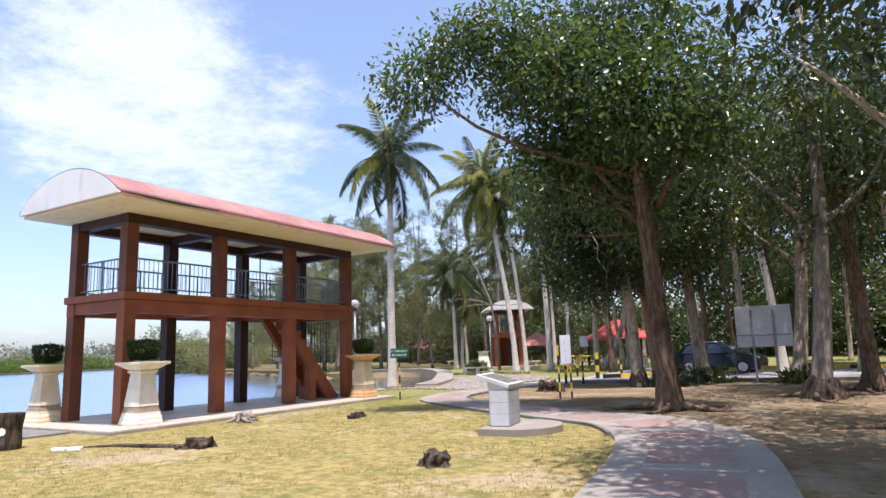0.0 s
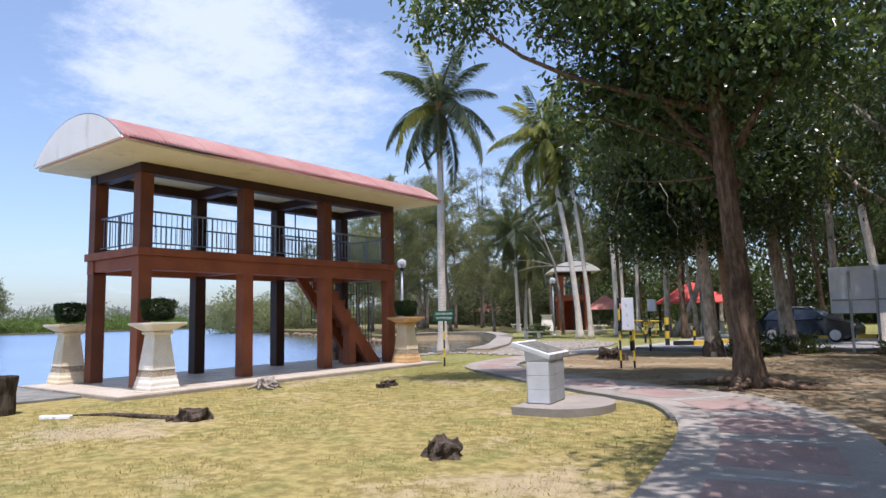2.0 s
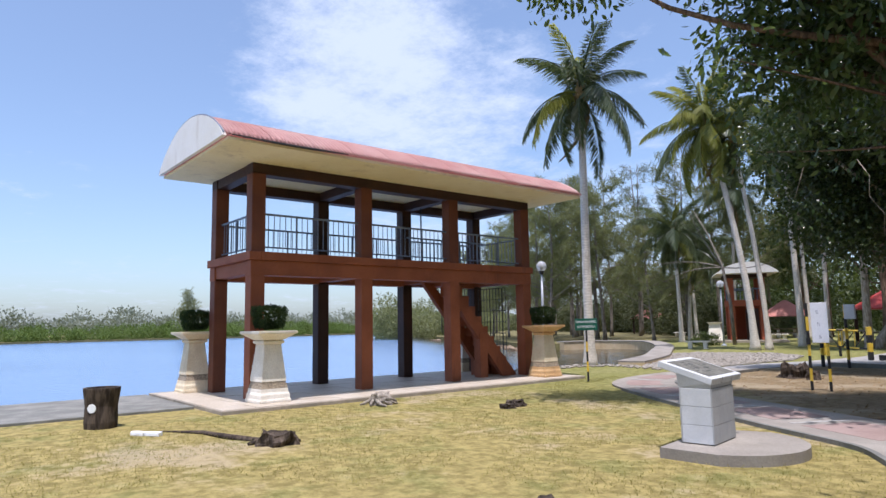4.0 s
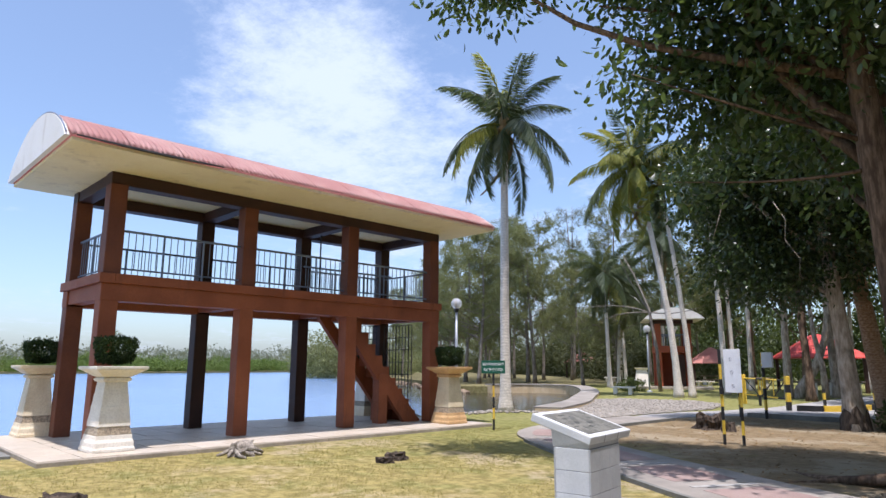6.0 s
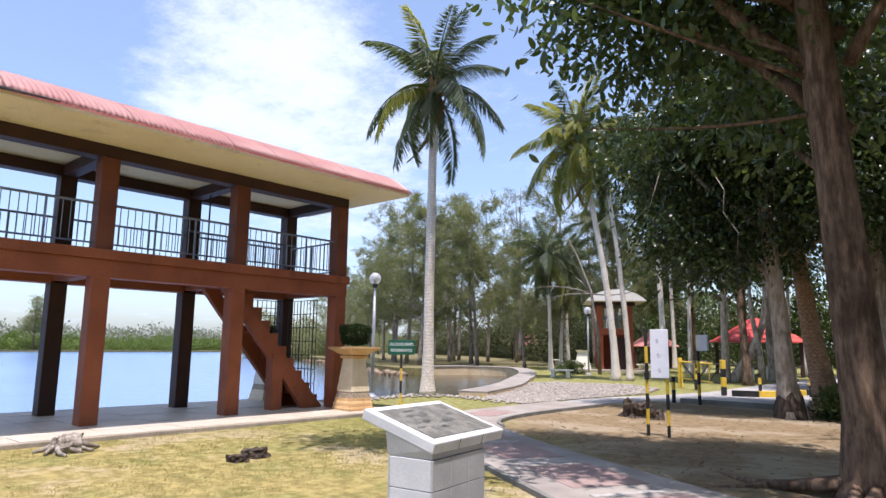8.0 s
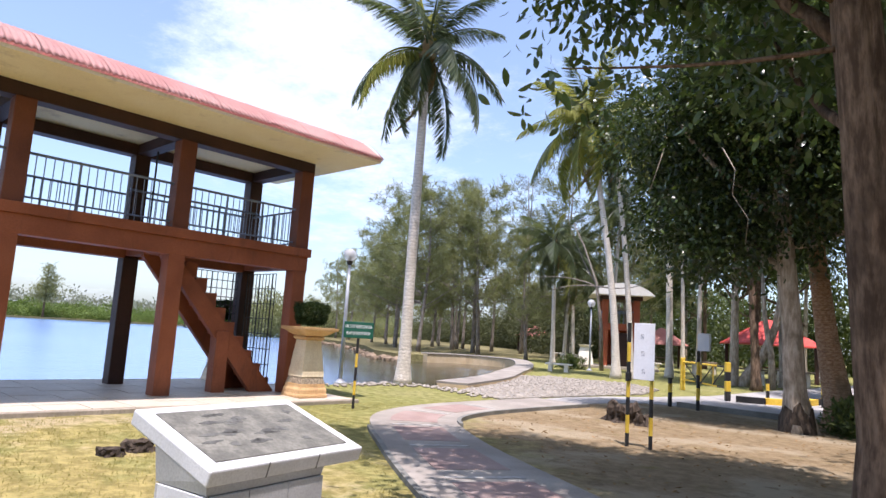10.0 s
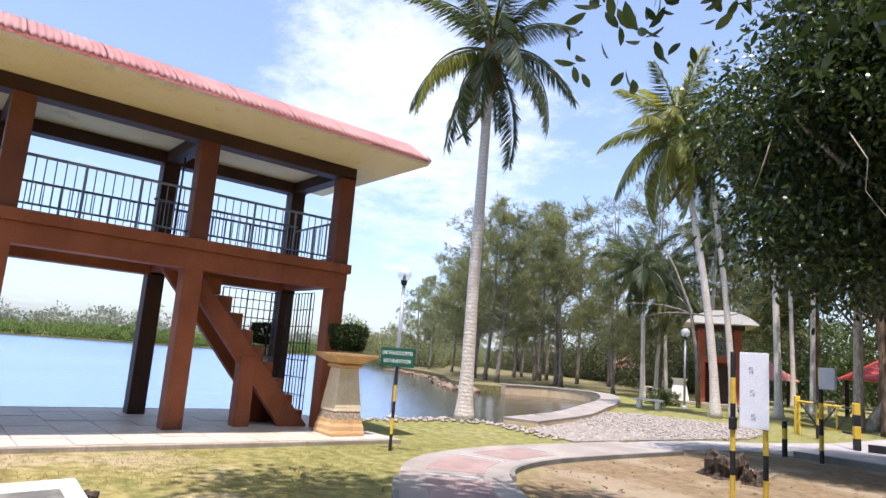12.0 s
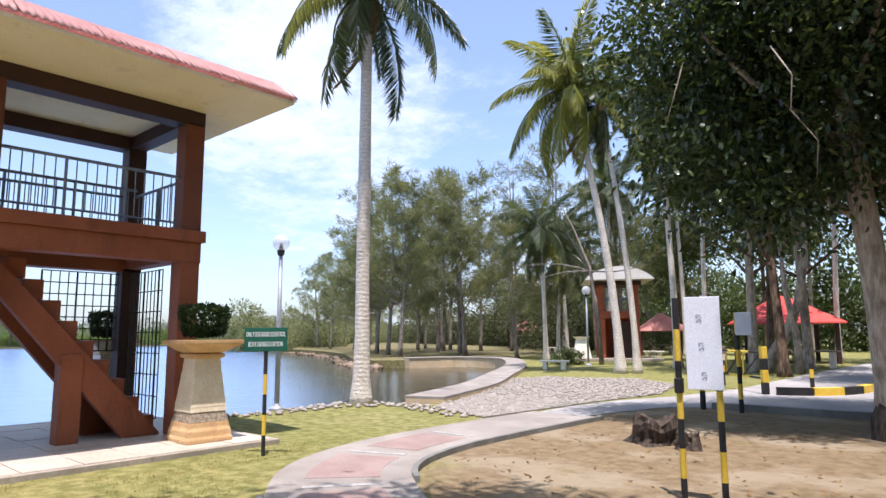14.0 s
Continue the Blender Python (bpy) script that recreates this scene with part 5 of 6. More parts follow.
# the big tree by the path, with its canopy over the bend
leafy_tree(-3.85, 17.4, [(0, 0, -0.1), (0, 0, 0.25), (-0.02, -0.03, 0.9), (-0.07, -0.1, 2.4), (-0.17, -0.22, 4.4), (-0.26, -0.28, 6.2), (-0.34, -0.22, 8.5), (-0.4, 0.0, 10.5)], [0.42, 0.31, 0.235, 0.205, 0.185, 0.15, 0.1, 0.04],
           [((0.0, 0.1, 4.0), (-3.2, -0.6, 6.6), 0.1), ((0.05, 0.1, 4.8), (1.7, 0.5, 7.4), 0.09), ((0.0, 0.15, 5.2), (-4.2, -0.4, 8.2), 0.09), ((0.0, 0.2, 6.0), (-1.5, -2.4, 8.2), 0.08), ((-0.2, -0.2, 4.2), (-2.75, -0.8, 4.4), 0.03), ((-0.25, -0.2, 4.6), (-2.4, -2.6, 5.5), 0.035), ((0.0, 0.05, 3.4), (-1.6, 2.0, 5.8), 0.07), ((-0.2, -0.24, 4.7), (-1.5, -0.9, 8.2), 0.12), ((-0.4, -0.3, 5.6), (-5.0, -2.4, 8.4), 0.08)],
           [(-1.0, 0.2, 6.4, 1.6, 1.5, 1.3), (-2.3, -0.2, 7.1, 1.4, 1.3, 1.0), (-3.3, -0.2, 8.6, 1.2, 1.1, 0.8), (-2.2, -0.5, 8.8, 1.8, 1.4, 1.1), (0.4, 0.3, 8.0, 1.9, 1.8, 1.5), (-1.2, -1.6, 8.0, 1.6, 1.4, 1.1), (-0.3, 0.0, 10.0, 1.7, 1.6, 1.2), (-2.6, 0.1, 6.2, 1.2, 1.1, 0.9),
            (-2.8, -0.85, 4.1, 0.22, 0.2, 0.25), (-2.35, -0.7, 4.4, 0.28, 0.24, 0.2), (-2.5, -2.7, 5.3, 0.35, 0.3, 0.25), (-5.2, -2.5, 8.3, 1.0, 1.0, 0.75), (-4.3, -2.0, 9.2, 1.1, 1.1, 0.7), (-2.9, -1.6, 9.5, 1.4, 1.3, 0.8), (0.2, -1.4, 7.0, 1.5, 1.4, 1.3), (-0.9, 1.6, 5.4, 1.3, 1.2, 1.3), (1.4, 0.2, 6.6, 1.3, 1.3, 1.1)],
           2700, 12, "large broadleaf tree with buttressed roots and drooping canopy", "bark", 0.165, 11, fine=True, roots=9)
leafy_tree(-6.75, 25.9, [(0, 0, -0.1), (0, 0, 0.2), (-0.05, 0, 0.8), (-0.12, 0.1, 2.2), (-0.3, 0.1, 4.6), (-0.5, 0.2, 7.0), (-0.5, 0.2, 9.8)], [0.36, 0.3, 0.23, 0.2, 0.17, 0.12, 0.04],
           [((-0.2, 0.1, 3.2), (-3.0, 0.2, 5.2), 0.08), ((-0.25, 0.1, 3.8), (1.6, 0.4, 5.8), 0.08), ((-0.3, 0.1, 4.4), (-2.6, -0.8, 7.4), 0.08), ((-0.35, 0.1, 5.0), (0.4, -1.8, 7.2), 0.07)],
           [(-2.2, 0.0, 4.9, 1.5, 1.5, 1.5), (-0.4, 0.3, 5.0, 1.5, 1.5, 1.6), (1.5, 0.2, 5.6, 1.6, 1.5, 1.6), (-2.7, -0.2, 6.8, 1.6, 1.6, 1.3), (-0.5, -0.4, 7.2, 2.0, 1.9, 1.6), (-0.8, 0.2, 8.9, 2.2, 2.0, 1.5), (1.8, 0.4, 7.6, 1.8, 1.6, 1.4), (-1.4, -0.5, 3.7, 0.8, 0.8, 0.7)],
           4600, 12, "broadleaf tree with pale bark blackened at the foot", "pale_bark", 0.14, 12, 4, mat="leaf_small", fine=True)
leafy_tree(-6.25, 27.3, [(0, 0, -0.1), (-0.02, 0, 0.5), (-0.25, 0.05, 1.9), (-0.5, 0.1, 4.0), (-0.65, 0.2, 7.0), (-0.6, 0.2, 10.0)], [0.34, 0.27, 0.22, 0.19, 0.14, 0.05],
           [((-0.5, 0.1, 5.0), (1.6, 0.3, 7.8), 0.07), ((-0.6, 0.1, 6.0), (-1.8, 1.2, 8.6), 0.07)],
           [(0.6, 0.8, 7.0, 2.0, 1.8, 1.7), (-1.2, 1.2, 8.4, 2.0, 1.8, 1.6), (1.2, 0.5, 9.4, 2.2, 2.0, 1.6), (0.9, 1.6, 4.8, 1.3, 1.3, 1.2)],
           2200, 12, "leaning tree with orange flaking bark and shrubs at its foot", "orange_bark", 0.15, 13, 4, mat="leaf_small")
# the last two stand out of view, added only to shade the path
TALL = ((-4.9, 28.4, 14, "pale_bark", "tall pale-barked tree on a grassy mound"), (-1.7, 28.2, 15, "pale_bark", "tall leaning tree with ferns at its foot"), (-0.85, 21.4, 16, "grey_bark", "tall thick-trunked tree in bare earth"),
        (0.4, 24.2, 17, "bark", "tall tree with spreading roots in bare earth"), (1.1, 14.6, 18, "pale_bark", "tall tree with surface roots near the path"), (3.3, 10.6, 24, "bark", "tall tree added out of view to shade the path"), (2.1, 8.0, 25, "bark", "tall tree added out of view to shade the path start"))
for x, y, sd, bm_, label in TALL:
    lean = (-0.25, 0.3, 0.25, -0.1, 0.2, 0.3, 0.1)[sd % 7]
    near_path = y < 18
    shade = y < 9
    if shade:
        lean = -0.3
    # seed 25 gets extra crown masses over the path for more shade
    leafy_tree(x, y, [(0, 0, -0.1), (0, 0, 0.15), (lean * 0.2, 0, 0.7), (lean, 0.1, 2.5), (lean * 1.8, 0.1, 5.0), (lean * 2.2, 0.3, 8.0), (lean * 2.2, 0.3, 11.5)], [0.44, 0.36, 0.25, 0.205, 0.18, 0.14, 0.045],
               [((lean * 1.5, 0.1, 4.2), (lean - 2.0, 0.4, 7.0), 0.09), ((lean * 1.6, 0.1, 4.6), (lean + 2.0, 0.4, 7.2), 0.09), ((lean * 1.9, 0.2, 5.6), (lean, -2.0, 8.4), 0.08)] + ([((lean * 1.7, 0.1, 5.2), (lean - 2.2, 2.4, 8.1), 0.09)] if sd == 25 else []),
               [(lean - 1.6, 0.3, 6.4, 1.9, 1.8, 1.7), (lean + 1.6, 0.3, 6.4, 1.9, 1.8, 1.6), (lean, -1.5, 7.6, 2.0, 1.8, 1.6), (lean, 1.4, 7.4, 2.2, 1.9, 1.8), (lean, 0.2, 9.6, 2.8, 2.6, 1.8), (lean + 0.3, 0.8, 4.7, 1.4, 1.3, 1.0)] + ([(lean - 2.3, 1.2, 8.0, 1.8, 1.8, 1.0), (lean - 2.0, 3.3, 8.3, 1.8, 1.7, 1.0)] if sd == 25 else []),
               2200 if sd == 25 else 1900 if shade else 470, 11, label, bm_, 0.2, sd, 6 if near_path else 4, mat="leaf_small", roots=6)

# dark uneven collars round the feet of two trunks
for x, y, r, label in ((-6.75, 25.9, 0.31, "black collar round a trunk foot"), (-0.85, 21.4, 0.46, "dark collar round a trunk foot")):
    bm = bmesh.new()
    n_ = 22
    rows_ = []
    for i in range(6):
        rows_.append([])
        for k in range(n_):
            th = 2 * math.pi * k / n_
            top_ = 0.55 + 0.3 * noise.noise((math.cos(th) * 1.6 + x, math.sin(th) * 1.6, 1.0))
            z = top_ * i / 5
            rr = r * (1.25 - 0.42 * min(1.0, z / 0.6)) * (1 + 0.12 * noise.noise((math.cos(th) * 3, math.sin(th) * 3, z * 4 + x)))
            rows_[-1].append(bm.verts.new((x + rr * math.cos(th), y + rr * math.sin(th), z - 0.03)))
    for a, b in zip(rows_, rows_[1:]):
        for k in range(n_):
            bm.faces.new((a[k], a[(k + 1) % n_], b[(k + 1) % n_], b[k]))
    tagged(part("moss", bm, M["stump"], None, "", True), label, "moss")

# pale bare twigs hanging before the dark crowns
for x, y, pts in ((-7.6, 24.0, [(0, 0, 5.6), (0.25, 0, 5.1), (0.2, 0, 4.6), (0.5, 0, 4.1), (0.45, 0, 3.6)]), (-9.0, 24.4, [(0, 0, 5.9), (-0.2, 0, 5.3), (-0.35, 0, 4.9)])):
    tagged(part("bare_twig", tubed([(x + a, y + b, c) for a, b, c in pts], [0.012, 0.011, 0.009, 0.007, 0.004][:len(pts)], 6, 0.2), M["pale_bark"], None, "", True), "pale bare twig hanging from a crown", "twig")

# ferns and shrubs at the feet of some trees
for x, y, w, h, label in ((-4.8, 28.1, 1.1, 0.6, "low green ferns round a tree foot"), (-1.6, 28.0, 0.8, 0.5, "low green ferns round a tree foot"), (-5.7, 26.6, 0.95, 0.6, "dark green shrub under the leaning tree"), (-23.0, 43.4, 0.9, 0.7, "rounded dark shrub beside a lamp post")):
    sh = thing("shrub", x, y, 0, label, "shrub", "shrubs at tree feet")
    c = [(rng.uniform(-0.4, 0.4) * w, rng.uniform(-0.4, 0.4) * w, h * 0.35) for k in range(4)]
    part("foliage", spray_leaves("foliage", c, [(w * 0.7, w * 0.7, h * 0.75)] * 4, 170, 8, 0.16, 0.06, M["leaf_far"], rng, -0.2, 0.08, 0.3), None, sh)


# ---- palms ----


def frond_mesh(name, length, sag, seed, material, leaflet=0.66, count=96):
    rng = np.random.default_rng(seed)
    t = np.linspace(0.0, 1.0, 18)
    x = length * (t - 0.10 * sag * t ** 3)
    z = length * (0.34 * t - (0.36 + 0.5 * sag) * t ** 2.2)
    spine = np.stack([x, np.zeros_like(x), z], 1)
    tt = np.linspace(0.14, 0.995, count).repeat(2)
    sgn = np.tile([1.0, -1.0], count)
    base = np.stack([np.interp(tt, t, spine[:, k]) for k in range(3)], 1)
    tang = np.stack([np.interp(np.minimum(tt + 0.03, 1), t, spine[:, k]) - np.interp(tt - 0.03, t, spine[:, k]) for k in range(3)], 1)
    tang = unit(tang)
    out = np.stack([np.zeros_like(sgn), sgn, np.zeros_like(sgn)], 1)
    hang = 0.55 + 0.75 * rng.random((len(sgn), 1)) + sag * 0.6
    along = unit(out * 0.75 + tang * (0.22 + 0.75 * tt[:, None] ** 2) + rng.normal(size=(len(sgn), 3)) * 0.09 + np.array([[0, 0, -1.0]]) * hang)
    side = unit(np.cross(along, np.cross(along, tang) + rng.normal(size=along.shape) * 0.2))
    L = 0.9 * leaflet * (0.45 + 0.75 * np.sin(np.pi * np.clip(tt * 0.86 + 0.1, 0, 1))) * (0.85 + 0.3 * rng.random(len(tt)))
    me = leaves_mesh(name, base, along, side, L, 0.03, material, 0.3)
    bm = bmesh.new()
    bm.from_mesh(me)
    tube(bm, [Vector(p) for p in spine], [0.035 * (1 - 0.9 * q) + 0.004 for q in t], 5)
    bm.to_mesh(me)
    bm.free()
    return me


FRONDS = [frond_mesh("frond", 2.6, s_, 40 + i, M["frond"]) for i, s_ in enumerate((0.2, 0.55, 0.8, 0.7))]
GOLD = [frond_mesh("frond", 2.6, s_, 50 + i, M["frond_gold"]) for i, s_ in enumerate((0.2, 0.6, 1.0))]
DRY = frond_mesh("frond", 2.3, 1.5, 60, M["frond_dry"], 0.45)


def palm(x, y, h, lean, r, seed, label, size=1.0, gold=0.0, count=26, group="coconut palms"):
    rng = np.random.default_rng(seed)
    pm = thing("coconut_palm", x, y, 0, label, "palm tree", group)
    pts = [(lean[0] * q ** 1.6, lean[1] * q ** 1.6, h * q - (0.1 if q == 0 else 0)) for q in [0, 0.02, 0.06, 0.15, 0.3, 0.5, 0.7, 0.88, 1.0]]
    part("trunk", tubed(pts, [r * k for k in (1.75, 1.45, 1.15, 1.0, 0.92, 0.85, 0.78, 0.72, 0.7)], 14, 0.12, 0, seed), M["palm_bark"], pm, smooth=True)
    top = Vector(pts[-1])
    part("crown_shaft", lathe(bmesh.new(), [(r * 0.75, -0.35), (r * 1.2, 0.0), (r * 1.1, 0.35), (r * 0.3, 0.7)], 10), M["frond_dry"], pm, "fibrous crown shaft").location = top
    for k in range(count):
        q = k / count
        tilt = 74 - 138 * q + rng.uniform(-12, 12)
        kind = min(3, int(q * 4))
        mesh = FRONDS[kind]
        if rng.random() < gold:
            mesh = GOLD[min(2, int(q * 3))]
        if q > 0.93:
            mesh = DRY
        f = part("frond", mesh, None, pm)
        sc = size * rng.uniform(0.78, 1.14) * (0.85 if q < 0.15 else 1.0)
        f.matrix_basis = Matrix.Translation(top + Vector((0, 0, 0.25 * (1 - q)))) @ pose(0, 0, 0, 0, 0, k * 137.5 + rng.uniform(-12, 12)) @ pose(0, 0, 0, 0, -tilt, 0) @ Matrix.Diagonal((sc, sc, sc, 1))
    for k in range(5):
        bm = bmesh.new()
        bmesh.ops.create_icosphere(bm, subdivisions=2, radius=0.12, matrix=Matrix.Translation(top + Vector((0.24 * math.cos(k * 1.3), 0.24 * math.sin(k * 1.3), -0.12))))
        part("coconut", bm, M["frond_dry"], pm, "brown coconut", True)
    return pm


palm(-16.6, 24.2, 10.0, (0.05, 0.05), 0.17, 71, "tall coconut palm with pale trunk at the water's edge", 1.08, 0.06, 22)
palm(-17.35, 38.2, 11.8, (-1.5, -0.6), 0.17, 72, "leaning coconut palm with yellowing fronds", 1.35, 0.85, 30)
palm(-16.9, 38.7, 11.0, (-1.0, -0.3), 0.13, 73, "slender coconut palm beside a leaning one", 0.9, 0.3, 20)
PALMS = ((-27.6, 48.6, 8.0, (-0.2, 0.0), 0.15, 0.1), (-17.4, 43.9, 12.5, (-0.5, 0.3), 0.16, 0.1), (-20.0, 50.0, 13.0, (-0.4, 0.2), 0.13, 0.05), (-18.5, 50.5, 13.0, (0.3, 0.1), 0.14, 0.1),
         (-29.5, 53.0, 7.0, (0.4, 0.2), 0.14, 0.0), (-31.5, 57.5, 9.0, (-0.6, 0.2), 0.14, 0.1), (-27.8, 57.0, 12.0, (0.5, 0.0), 0.15, 0.0), (-22.8, 58.5, 13.0, (-0.4, 0.2), 0.15, 0.1), (-13.3, 56.0, 12.0, (0.6, 0.2), 0.15, 0.2),
         (-9.0, 52.0, 11.0, (-0.5, 0.3), 0.15, 0.2), (-2.5, 33.5, 8.6, (-0.9, 0.1), 0.17, 0.45), (3.5, 31.0, 9.5, (0.7, 0.1), 0.17, 0.3), (-37.0, 66.0, 10.0, (0.5, 0.1), 0.15, 0.1), (1.8, 25.0, 7.6, (-1.0, -0.4), 0.17, 0.5))
for i, (x, y, h, lean, r, gold) in enumerate(PALMS):
    palm(x, y, h, lean, r, 80 + i, "coconut palm standing among the park trees", 1.2, gold, 20, "palms in the grove")

# leaning and slender trunks of the grove
forest_rng = np.random.default_rng(5)


def grove_proto(kind, seed):
    rng = np.random.default_rng(seed)
    h = 10.5 + 2.5 * rng.random()
    lean = rng.uniform(-0.7, 0.7, 2)
    tr = thing("grove_tree", 0, -900 - seed, 0, "tall slender tree of the shady grove", "tree", "grove trees")
    pts = [(lean[0] * q, lean[1] * q, h * q - (0.1 if q == 0 else 0)) for q in (0, 0.02, 0.1, 0.3, 0.55, 0.8, 1.0)]
    part("trunk", tubed(pts, [0.26, 0.2, 0.16, 0.14, 0.12, 0.09, 0.03], 9, 0.25, 0, seed), M["pale_bark" if kind % 2 else "bark"], tr, smooth=True)
    for k in range(5):
        a = Vector(pts[3 + k % 3])
        th = rng.uniform(0, 6.28)
        part("limb", tubed(limb_points(a, a + Vector((math.cos(th) * 2.2, math.sin(th) * 2.2, 1.8)), 0.3, rng), [0.06, 0.05, 0.04, 0.03, 0.022, 0.012], 6), M["bark"], tr, smooth=True)
    masses = [(rng.uniform(-1.8, 1.8), rng.uniform(-1.8, 1.8), h * rng.uniform(0.58, 1.05), rng.uniform(1.2, 2.1), rng.uniform(1.2, 2.1), rng.uniform(1.0, 1.7)) for _ in range(11)]
    part("crown", spray_leaves("crown", [m[:3] for m in masses], [m[3:] for m in masses], 620, 9, 0.28, 0.12, M["leaf_far"], rng, 0.45, 0.4, 0.35), None, tr, "uneven dark green foliage")
    return tr


protos_ = [grove_proto(k, 300 + k) for k in range(5)]
GROVE = []
for i in range(400):
    x, y = forest_rng.uniform(-34, 34), forest_rng.uniform(36, 78)
    road = -13.2 < x < -7.4 and y < 60
    deck_gap = x < -12 and y < 54 + (-12 - x) * 0.35
    if road or deck_gap or any((x - a) ** 2 + (y - b) ** 2 < 9.5 for a, b in GROVE) or any((x - a) ** 2 + (y - b) ** 2 < 14 for a, b in ((-16.4, 52.5), (-25.6, 61.0), (-24.1, 49.8))):
        continue
    GROVE.append((x, y))
GROVE = GROVE[:26] + [(-13.6, 42.2), (-11.9, 39.9), (-12.2, 44.8), (-14.6, 48.0), (-7.2, 40.0), (-4.5, 38.5), (-3.0, 42.0), (0.5, 37.5), (4.0, 36.0), (8, 34), (12, 31), (9, 26), (13, 24), (16, 20), (9, 14), (12, 8)]
for i, (x, y) in enumerate(GROVE):
    sc = forest_rng.uniform(0.85, 1.2)
    copy_thing(protos_[i % 5], pose(x, y, 0, 0, 0, forest_rng.uniform(0, 360)) @ Matrix.Diagonal((sc, sc, sc, 1)))
for tr in protos_:
    for o in tr.children_recursive:
        bpy.data.objects.remove(o)
    bpy.data.objects.remove(tr)

# pale leaning trunk and bare limbs before the shelter
lt = thing("leaning_tree", -13.4, 42.4, 0, "pale leaning tree trunk with a second thin stem", "tree")
part("trunk", tubed([(0, 0, -0.1), (0.35, 0.05, 0.5), (1.0, 0.1, 1.5), (1.5, 0.1, 2.8), (1.8, 0.2, 4.5), (2.0, 0.2, 7.5)], [0.34, 0.26, 0.2, 0.17, 0.14, 0.06], 12, 0.25, 0, 3), M["pale_bark"], lt, smooth=True)
part("stem", tubed([(1.5, -0.4, -0.1), (1.45, -0.4, 1.5), (1.15, -0.3, 3.2), (1.0, -0.2, 6.0)], [0.17, 0.13, 0.11, 0.05], 10, 0.25, 0, 4), M["pale_bark"], lt, smooth=True)
dead = thing("bare_tree", -21.6, 44.5, 0, "dead grey tree with bare reaching limbs", "tree")
part("trunk", tubed([(0, 0, -0.1), (-0.1, 0, 2.5), (-0.5, 0, 5.0), (-1.4, 0, 7.2), (-2.2, 0.1, 8.6)], [0.13, 0.1, 0.08, 0.05, 0.02], 9, 0.2), M["grey_bark"], dead, smooth=True)
for b in ((-5.2, -0.4, 5.3), (-4.4, 0.3, 4.4), (3.4, -0.6, 5.0), (-2.8, 0.2, 9.2)):
    part("limb", tubed(limb_points((-0.45, 0, 4.8), b, 0.35, rng), [0.045, 0.038, 0.03, 0.024, 0.016, 0.007], 7), M["grey_bark"], dead, smooth=True)


def casuarina_proto(seed, h, wide, material, sprays, per, name="casuarina_tree", width=0.035):
    """A feathery tree: many fine drooping needles on rising branches."""
    rng = np.random.default_rng(seed)
    tr = thing(name, 0, -1200 - seed, 0, "feathery grey-green casuarina tree on the far bank", "tree", "casuarina trees")
    pts = [(0.25 * math.sin(q * 4 + seed), 0.25 * math.cos(q * 3 + seed), h * q - (0.1 if q == 0 else 0)) for q in (0, 0.05, 0.2, 0.4, 0.6, 0.8, 1.0)]
    part("trunk", tubed(pts, [0.22, 0.17, 0.14, 0.115, 0.09, 0.055, 0.018], 9, 0.25, 0, seed), M["grey_bark"], tr, smooth=True)
    tips, dirs = [], []
    for k in range(34):
        q = 0.25 + 0.72 * rng.random() ** 1.3
        a = Vector((pts[0][0], pts[0][1], h * q))
        th = rng.uniform(0, 6.28)
        L = wide * (1.1 - 0.85 * q) * rng.uniform(0.6, 1.15) + 0.4
        b = a + Vector((math.cos(th) * L, math.sin(th) * L, L * rng.uniform(0.15, 0.7)))
        if k % 2 == 0:
            part("branch", tubed([a, a.lerp(b, 0.5) + Vector((0, 0, -0.1)), b], [0.05 * (1.1 - q) + 0.012, 0.025, 0.008], 5), M["grey_bark"], tr)
        for s_ in range(sprays):
            u = rng.uniform(0.2, 1.05)
            tips.append(a.lerp(b, u) + Vector(rng.normal(size=3)) * 0.22 * (0.6 + wide * 0.1))
            dirs.append(((b - a).normalized() * 0.5 + Vector((0, 0, 0.15)))[:])
    base = np.array([t[:] for t in tips]).repeat(per, 0)
    d = np.array(dirs).repeat(per, 0)
    along = unit(d + rng.normal(size=base.shape) * 0.55 + np.array([0, 0, -0.25]))
    side = unit(np.cross(along, rng.normal(size=base.shape)))
    me = leaves_mesh("crown", base, along, side, rng.uniform(0.3, 0.75, len(base)), width, material, 0.0)
    part("crown", me, None, tr, "fine drooping needle foliage")
    return tr


cas = [casuarina_proto(5 + k, 12.5 + k, 6.0, M["needle"], 20, 13, width=0.042) for k in range(3)]
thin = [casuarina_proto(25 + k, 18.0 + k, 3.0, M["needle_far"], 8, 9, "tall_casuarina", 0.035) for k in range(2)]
CAS = ((-38.5, 46.8, 1.0), (-42.5, 49.5, 1.05), (-46.5, 52.0, 0.95), (-36.5, 51.0, 1.05), (-40.0, 54.5, 1.1), (-50.5, 55.0, 0.95), (-55.0, 58.5, 0.9), (-45.5, 58.5, 1.1), (-33.0, 59.0, 1.1), (-60.5, 61.0, 0.85), (-66.5, 62.5, 0.8), (-52.0, 62.5, 1.0), (-31.0, 50.0, 0.75), (-29.5, 62.0, 1.2), (-74.0, 66.0, 0.8), (-58, 70, 0.9), (-36, 74, 0.9), (-56, 84, 0.9), (-70, 82, 0.9), (-78, 74, 0.8), (-86, 86, 0.9))
for i, (x, y, sc) in enumerate(CAS):
    copy_thing(cas[i % 3], pose(x, y, 0, 0, 0, i * 77) @ Matrix.Diagonal((sc, sc, sc, 1)))
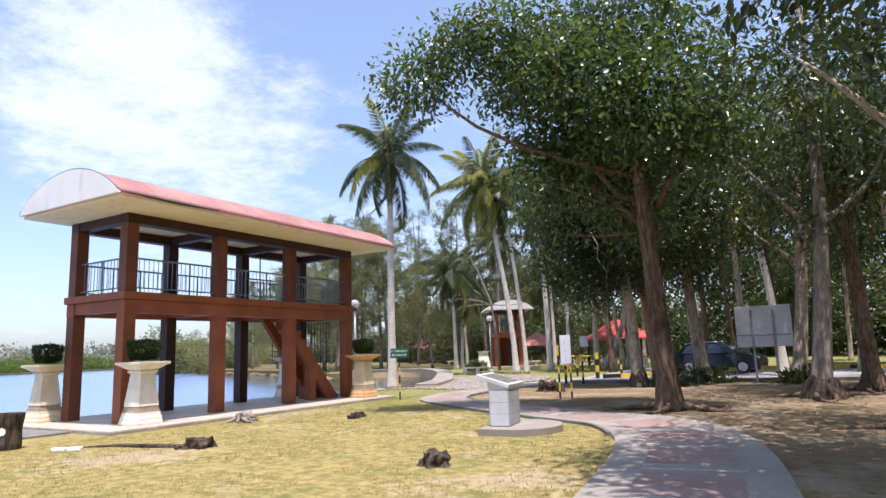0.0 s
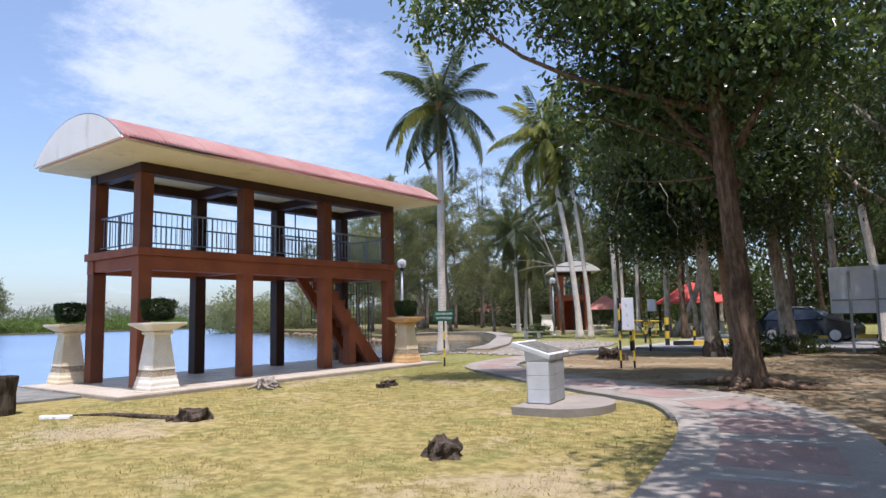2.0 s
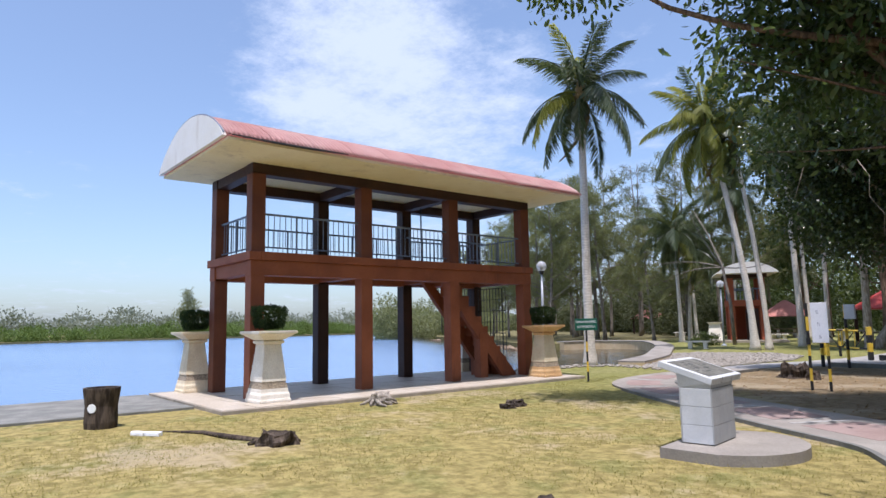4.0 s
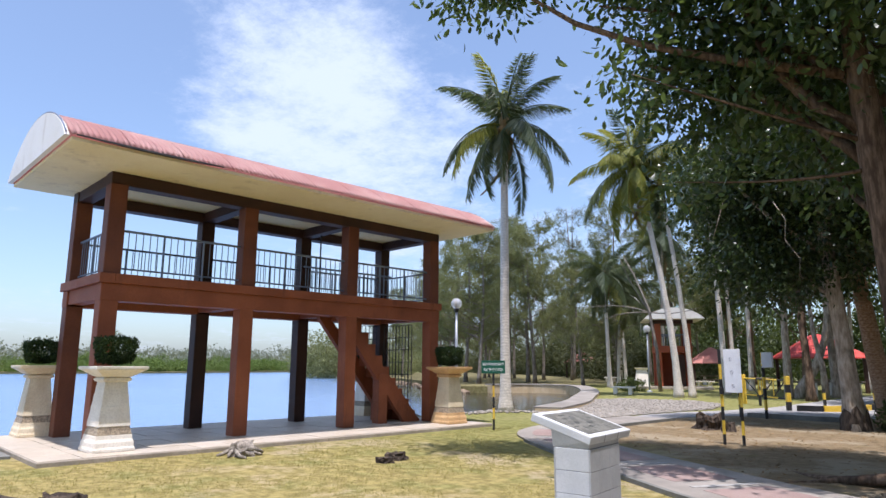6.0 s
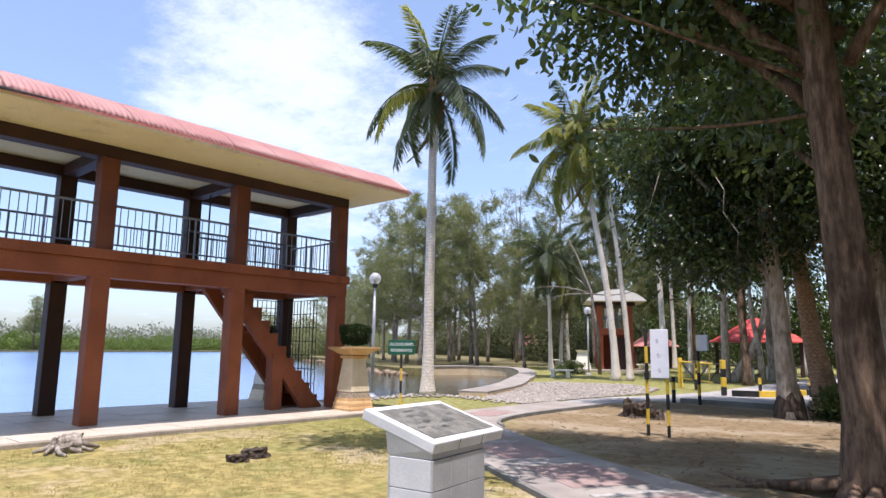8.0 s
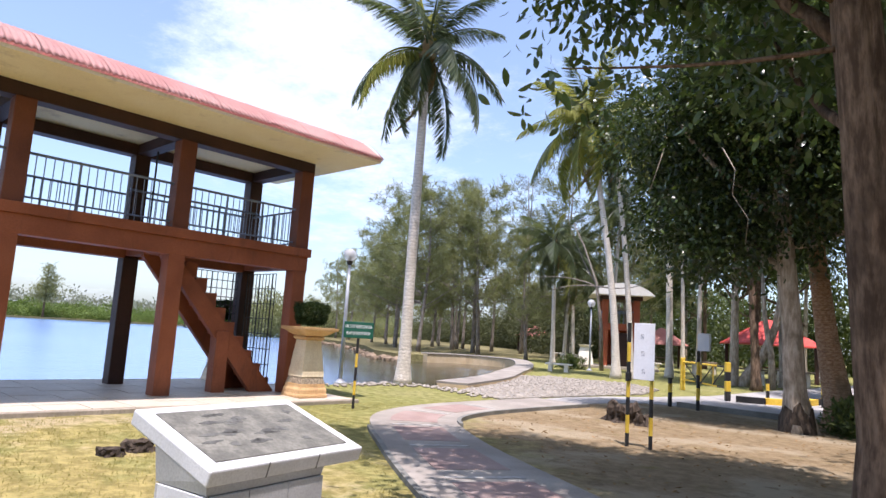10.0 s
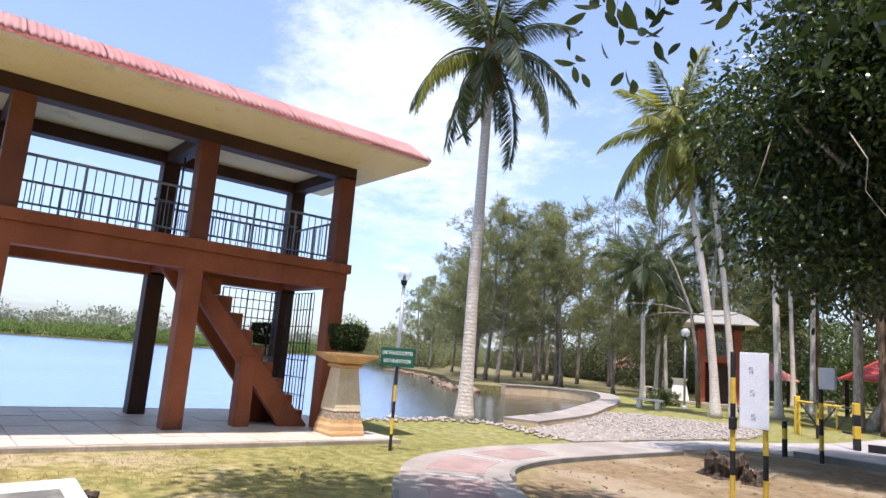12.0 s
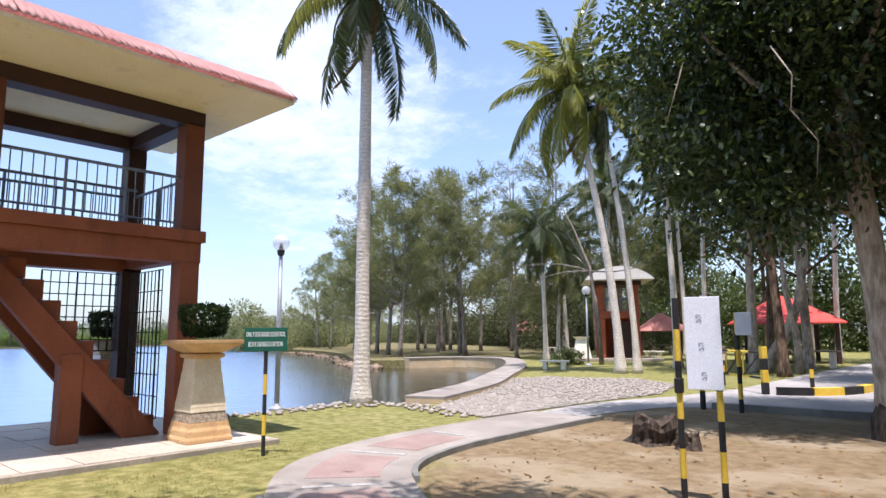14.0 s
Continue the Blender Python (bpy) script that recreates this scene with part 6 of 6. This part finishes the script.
for i, (x, y, sc) in enumerate(((-47.5, 61.0, 1.0), (-44.5, 63.0, 0.95), (-41.5, 64.5, 1.02), (-50.5, 66.0, 1.0), (-38.0, 66.5, 1.0), (-34.5, 67.0, 1.05), (-45.5, 70.0, 1.1), (-55, 69, 0.9))):
    copy_thing(thin[i % 2], pose(x, y, 0, 0, 0, i * 61) @ Matrix.Diagonal((sc, sc, sc, 1)))
for tr in cas + thin:
    for o in tr.children_recursive:
        bpy.data.objects.remove(o)
    bpy.data.objects.remove(tr)

# ---- woods in the distance ----


def woods(name, line, depth, hmin, hmax, n, size, material, label, seed):
    rng = np.random.default_rng(seed)
    line = [Vector((*p, 0)) for p in line]
    seg = [(b - a).length for a, b in zip(line, line[1:])]
    tot = sum(seg)
    blobs = []
    count = int(tot / (hmax * 0.45)) + 2
    for k in range(count):
        p, d = along_line(line, tot * k / count)
        nrm = Vector((-d.y, d.x, 0))
        h = rng.uniform(hmin, hmax)
        for row in range(3):
            q = p + nrm * (depth * (row + rng.random()) / 3) + d * rng.uniform(-1, 1) * hmax * 0.3
            hh = h * rng.uniform(0.7, 1.0) * (0.75 + 0.2 * row)
            blobs.append((q.x, q.y, hh * 0.5 - 0.3, hmax * 0.4 * rng.uniform(0.7, 1.3), hmax * 0.4 * rng.uniform(0.7, 1.3), hh * 0.52))
    me = spray_leaves(name, [b[:3] for b in blobs], [b[3:] for b in blobs], n, 6, size, size * 0.5, material, rng, 0.2, size * 0.9, 0.75)
    tagged(part(name, me, None), label, "woods", kind="stuff")


woods("far_mangroves", [(-150, -60), (-134, 0), (-141, 30), (-138, 60), (-144, 90), (-150, 120), (-200, 150)], 14, 2.0, 3.6, 34000, 0.36, M["mangrove"], "bright green mangrove belt along the far shore", 31)
# distance haze on the far hills is put into the pale leaf colour
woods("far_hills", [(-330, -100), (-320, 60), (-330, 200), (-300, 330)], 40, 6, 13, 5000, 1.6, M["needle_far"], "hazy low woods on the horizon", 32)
woods("bank_woods", [(-74, 66), (-92, 88), (-120, 130), (-150, 160)], 14, 3.5, 6.5, 20000, 0.36, M["needle"], "green woods along the near bank of the lake", 33)
woods("bank_thicket", [(-31, 72), (-42, 84), (-58, 96), (-76, 104), (-98, 118)], 10, 3.5, 7.5, 15000, 0.34, M["thicket"], "dull green thicket behind the casuarinas", 36)
woods("deep_woods", [(40, 62), (20, 78), (0, 88), (-20, 94), (-45, 112), (-80, 140)], 18, 8, 13, 24000, 0.5, M["leaf_far"], "dark deep woods behind the grove", 34)
woods("side_woods", [(34, -10), (30, 20), (36, 45), (40, 60)], 12, 8, 13, 9000, 0.5, M["leaf_far"], "dark woods beyond the parking bay", 35)
lone = thing("shore_tree", -139, 48.8, -0.15, "thin lone tree standing on the far shore", "tree")
part("trunk", tubed([(0, 0, -0.2), (0.2, 0, 5), (0, 0, 9.5)], [0.22, 0.14, 0.03], 7), M["bark"], lone)
part("crown", spray_leaves("crown", [(0, 0, 4.5), (0.2, 0.5, 6.5), (0, 0, 8.6)], [(1.7, 2.2, 1.6), (1.2, 1.5, 1.5), (0.6, 0.7, 1.2)], 420, 6, 0.6, 0.12, M["needle"], rng, -0.3, 0.4, 0.2), None, lone)

# ---- grass blades and fallen leaves ----


def scatter(name, n, region, length, width, material, rise, label, seed, keep):
    rng = np.random.default_rng(seed)
    x, y = rng.uniform(region[0], region[1], n), rng.uniform(region[2], region[3], n)
    ok = np.array([keep(a, b) for a, b in zip(x, y)])
    x, y = x[ok], y[ok]
    base = np.stack([x, y, np.full_like(x, 0.004)], 1)
    th = rng.uniform(0, 6.28, len(x))
    along = unit(np.stack([np.cos(th), np.sin(th), rise * (0.4 + rng.random(len(x)))], 1))
    side = unit(np.cross(along, np.stack([rng.normal(size=len(x)) * 0.3, rng.normal(size=len(x)) * 0.3, np.ones(len(x))], 1)))
    me = leaves_mesh(name, base, along, side, length * rng.uniform(0.6, 1.3, len(x)), width, material, 0.2)
    tagged(part(name, me, None), label, kind="stuff")


PL = np.array([(p.x, p.y) for p in PATH_LINE])


def side_of_path(x, y):
    d = np.hypot(PL[:, 0] - x, PL[:, 1] - y)
    i = int(d.argmin())
    a, b = PL[max(i - 1, 0)], PL[min(i + 1, len(PL) - 1)]
    cr = (b[0] - a[0]) * (y - a[1]) - (b[1] - a[1]) * (x - a[0])
    return d[i], cr


def on_lawn(x, y):
    d, cr = side_of_path(x, y)
    return d > 1.0 and cr > 0 and x > -13.3 and noise.noise((x * 0.8, y * 0.8, 3.0)) > -0.15


def on_earth(x, y):
    d, cr = side_of_path(x, y)
    return (d > 1.06 and cr < 0 or (d < 0.95 and (x * 37.7) % 1 < 0.12)) and y < 26


scatter("lawn_blades", 42000, (-13.3, -2, 5, 22), 0.045, 0.007, M["tuft"], 1.0, "sparse short dry grass blades", 61, on_lawn)
scatter("fallen_leaves", 3200, (-12, 6, 6, 26), 0.075, 0.034, M["litter"], 0.12, "brown fallen leaves on bare earth", 62, on_earth)
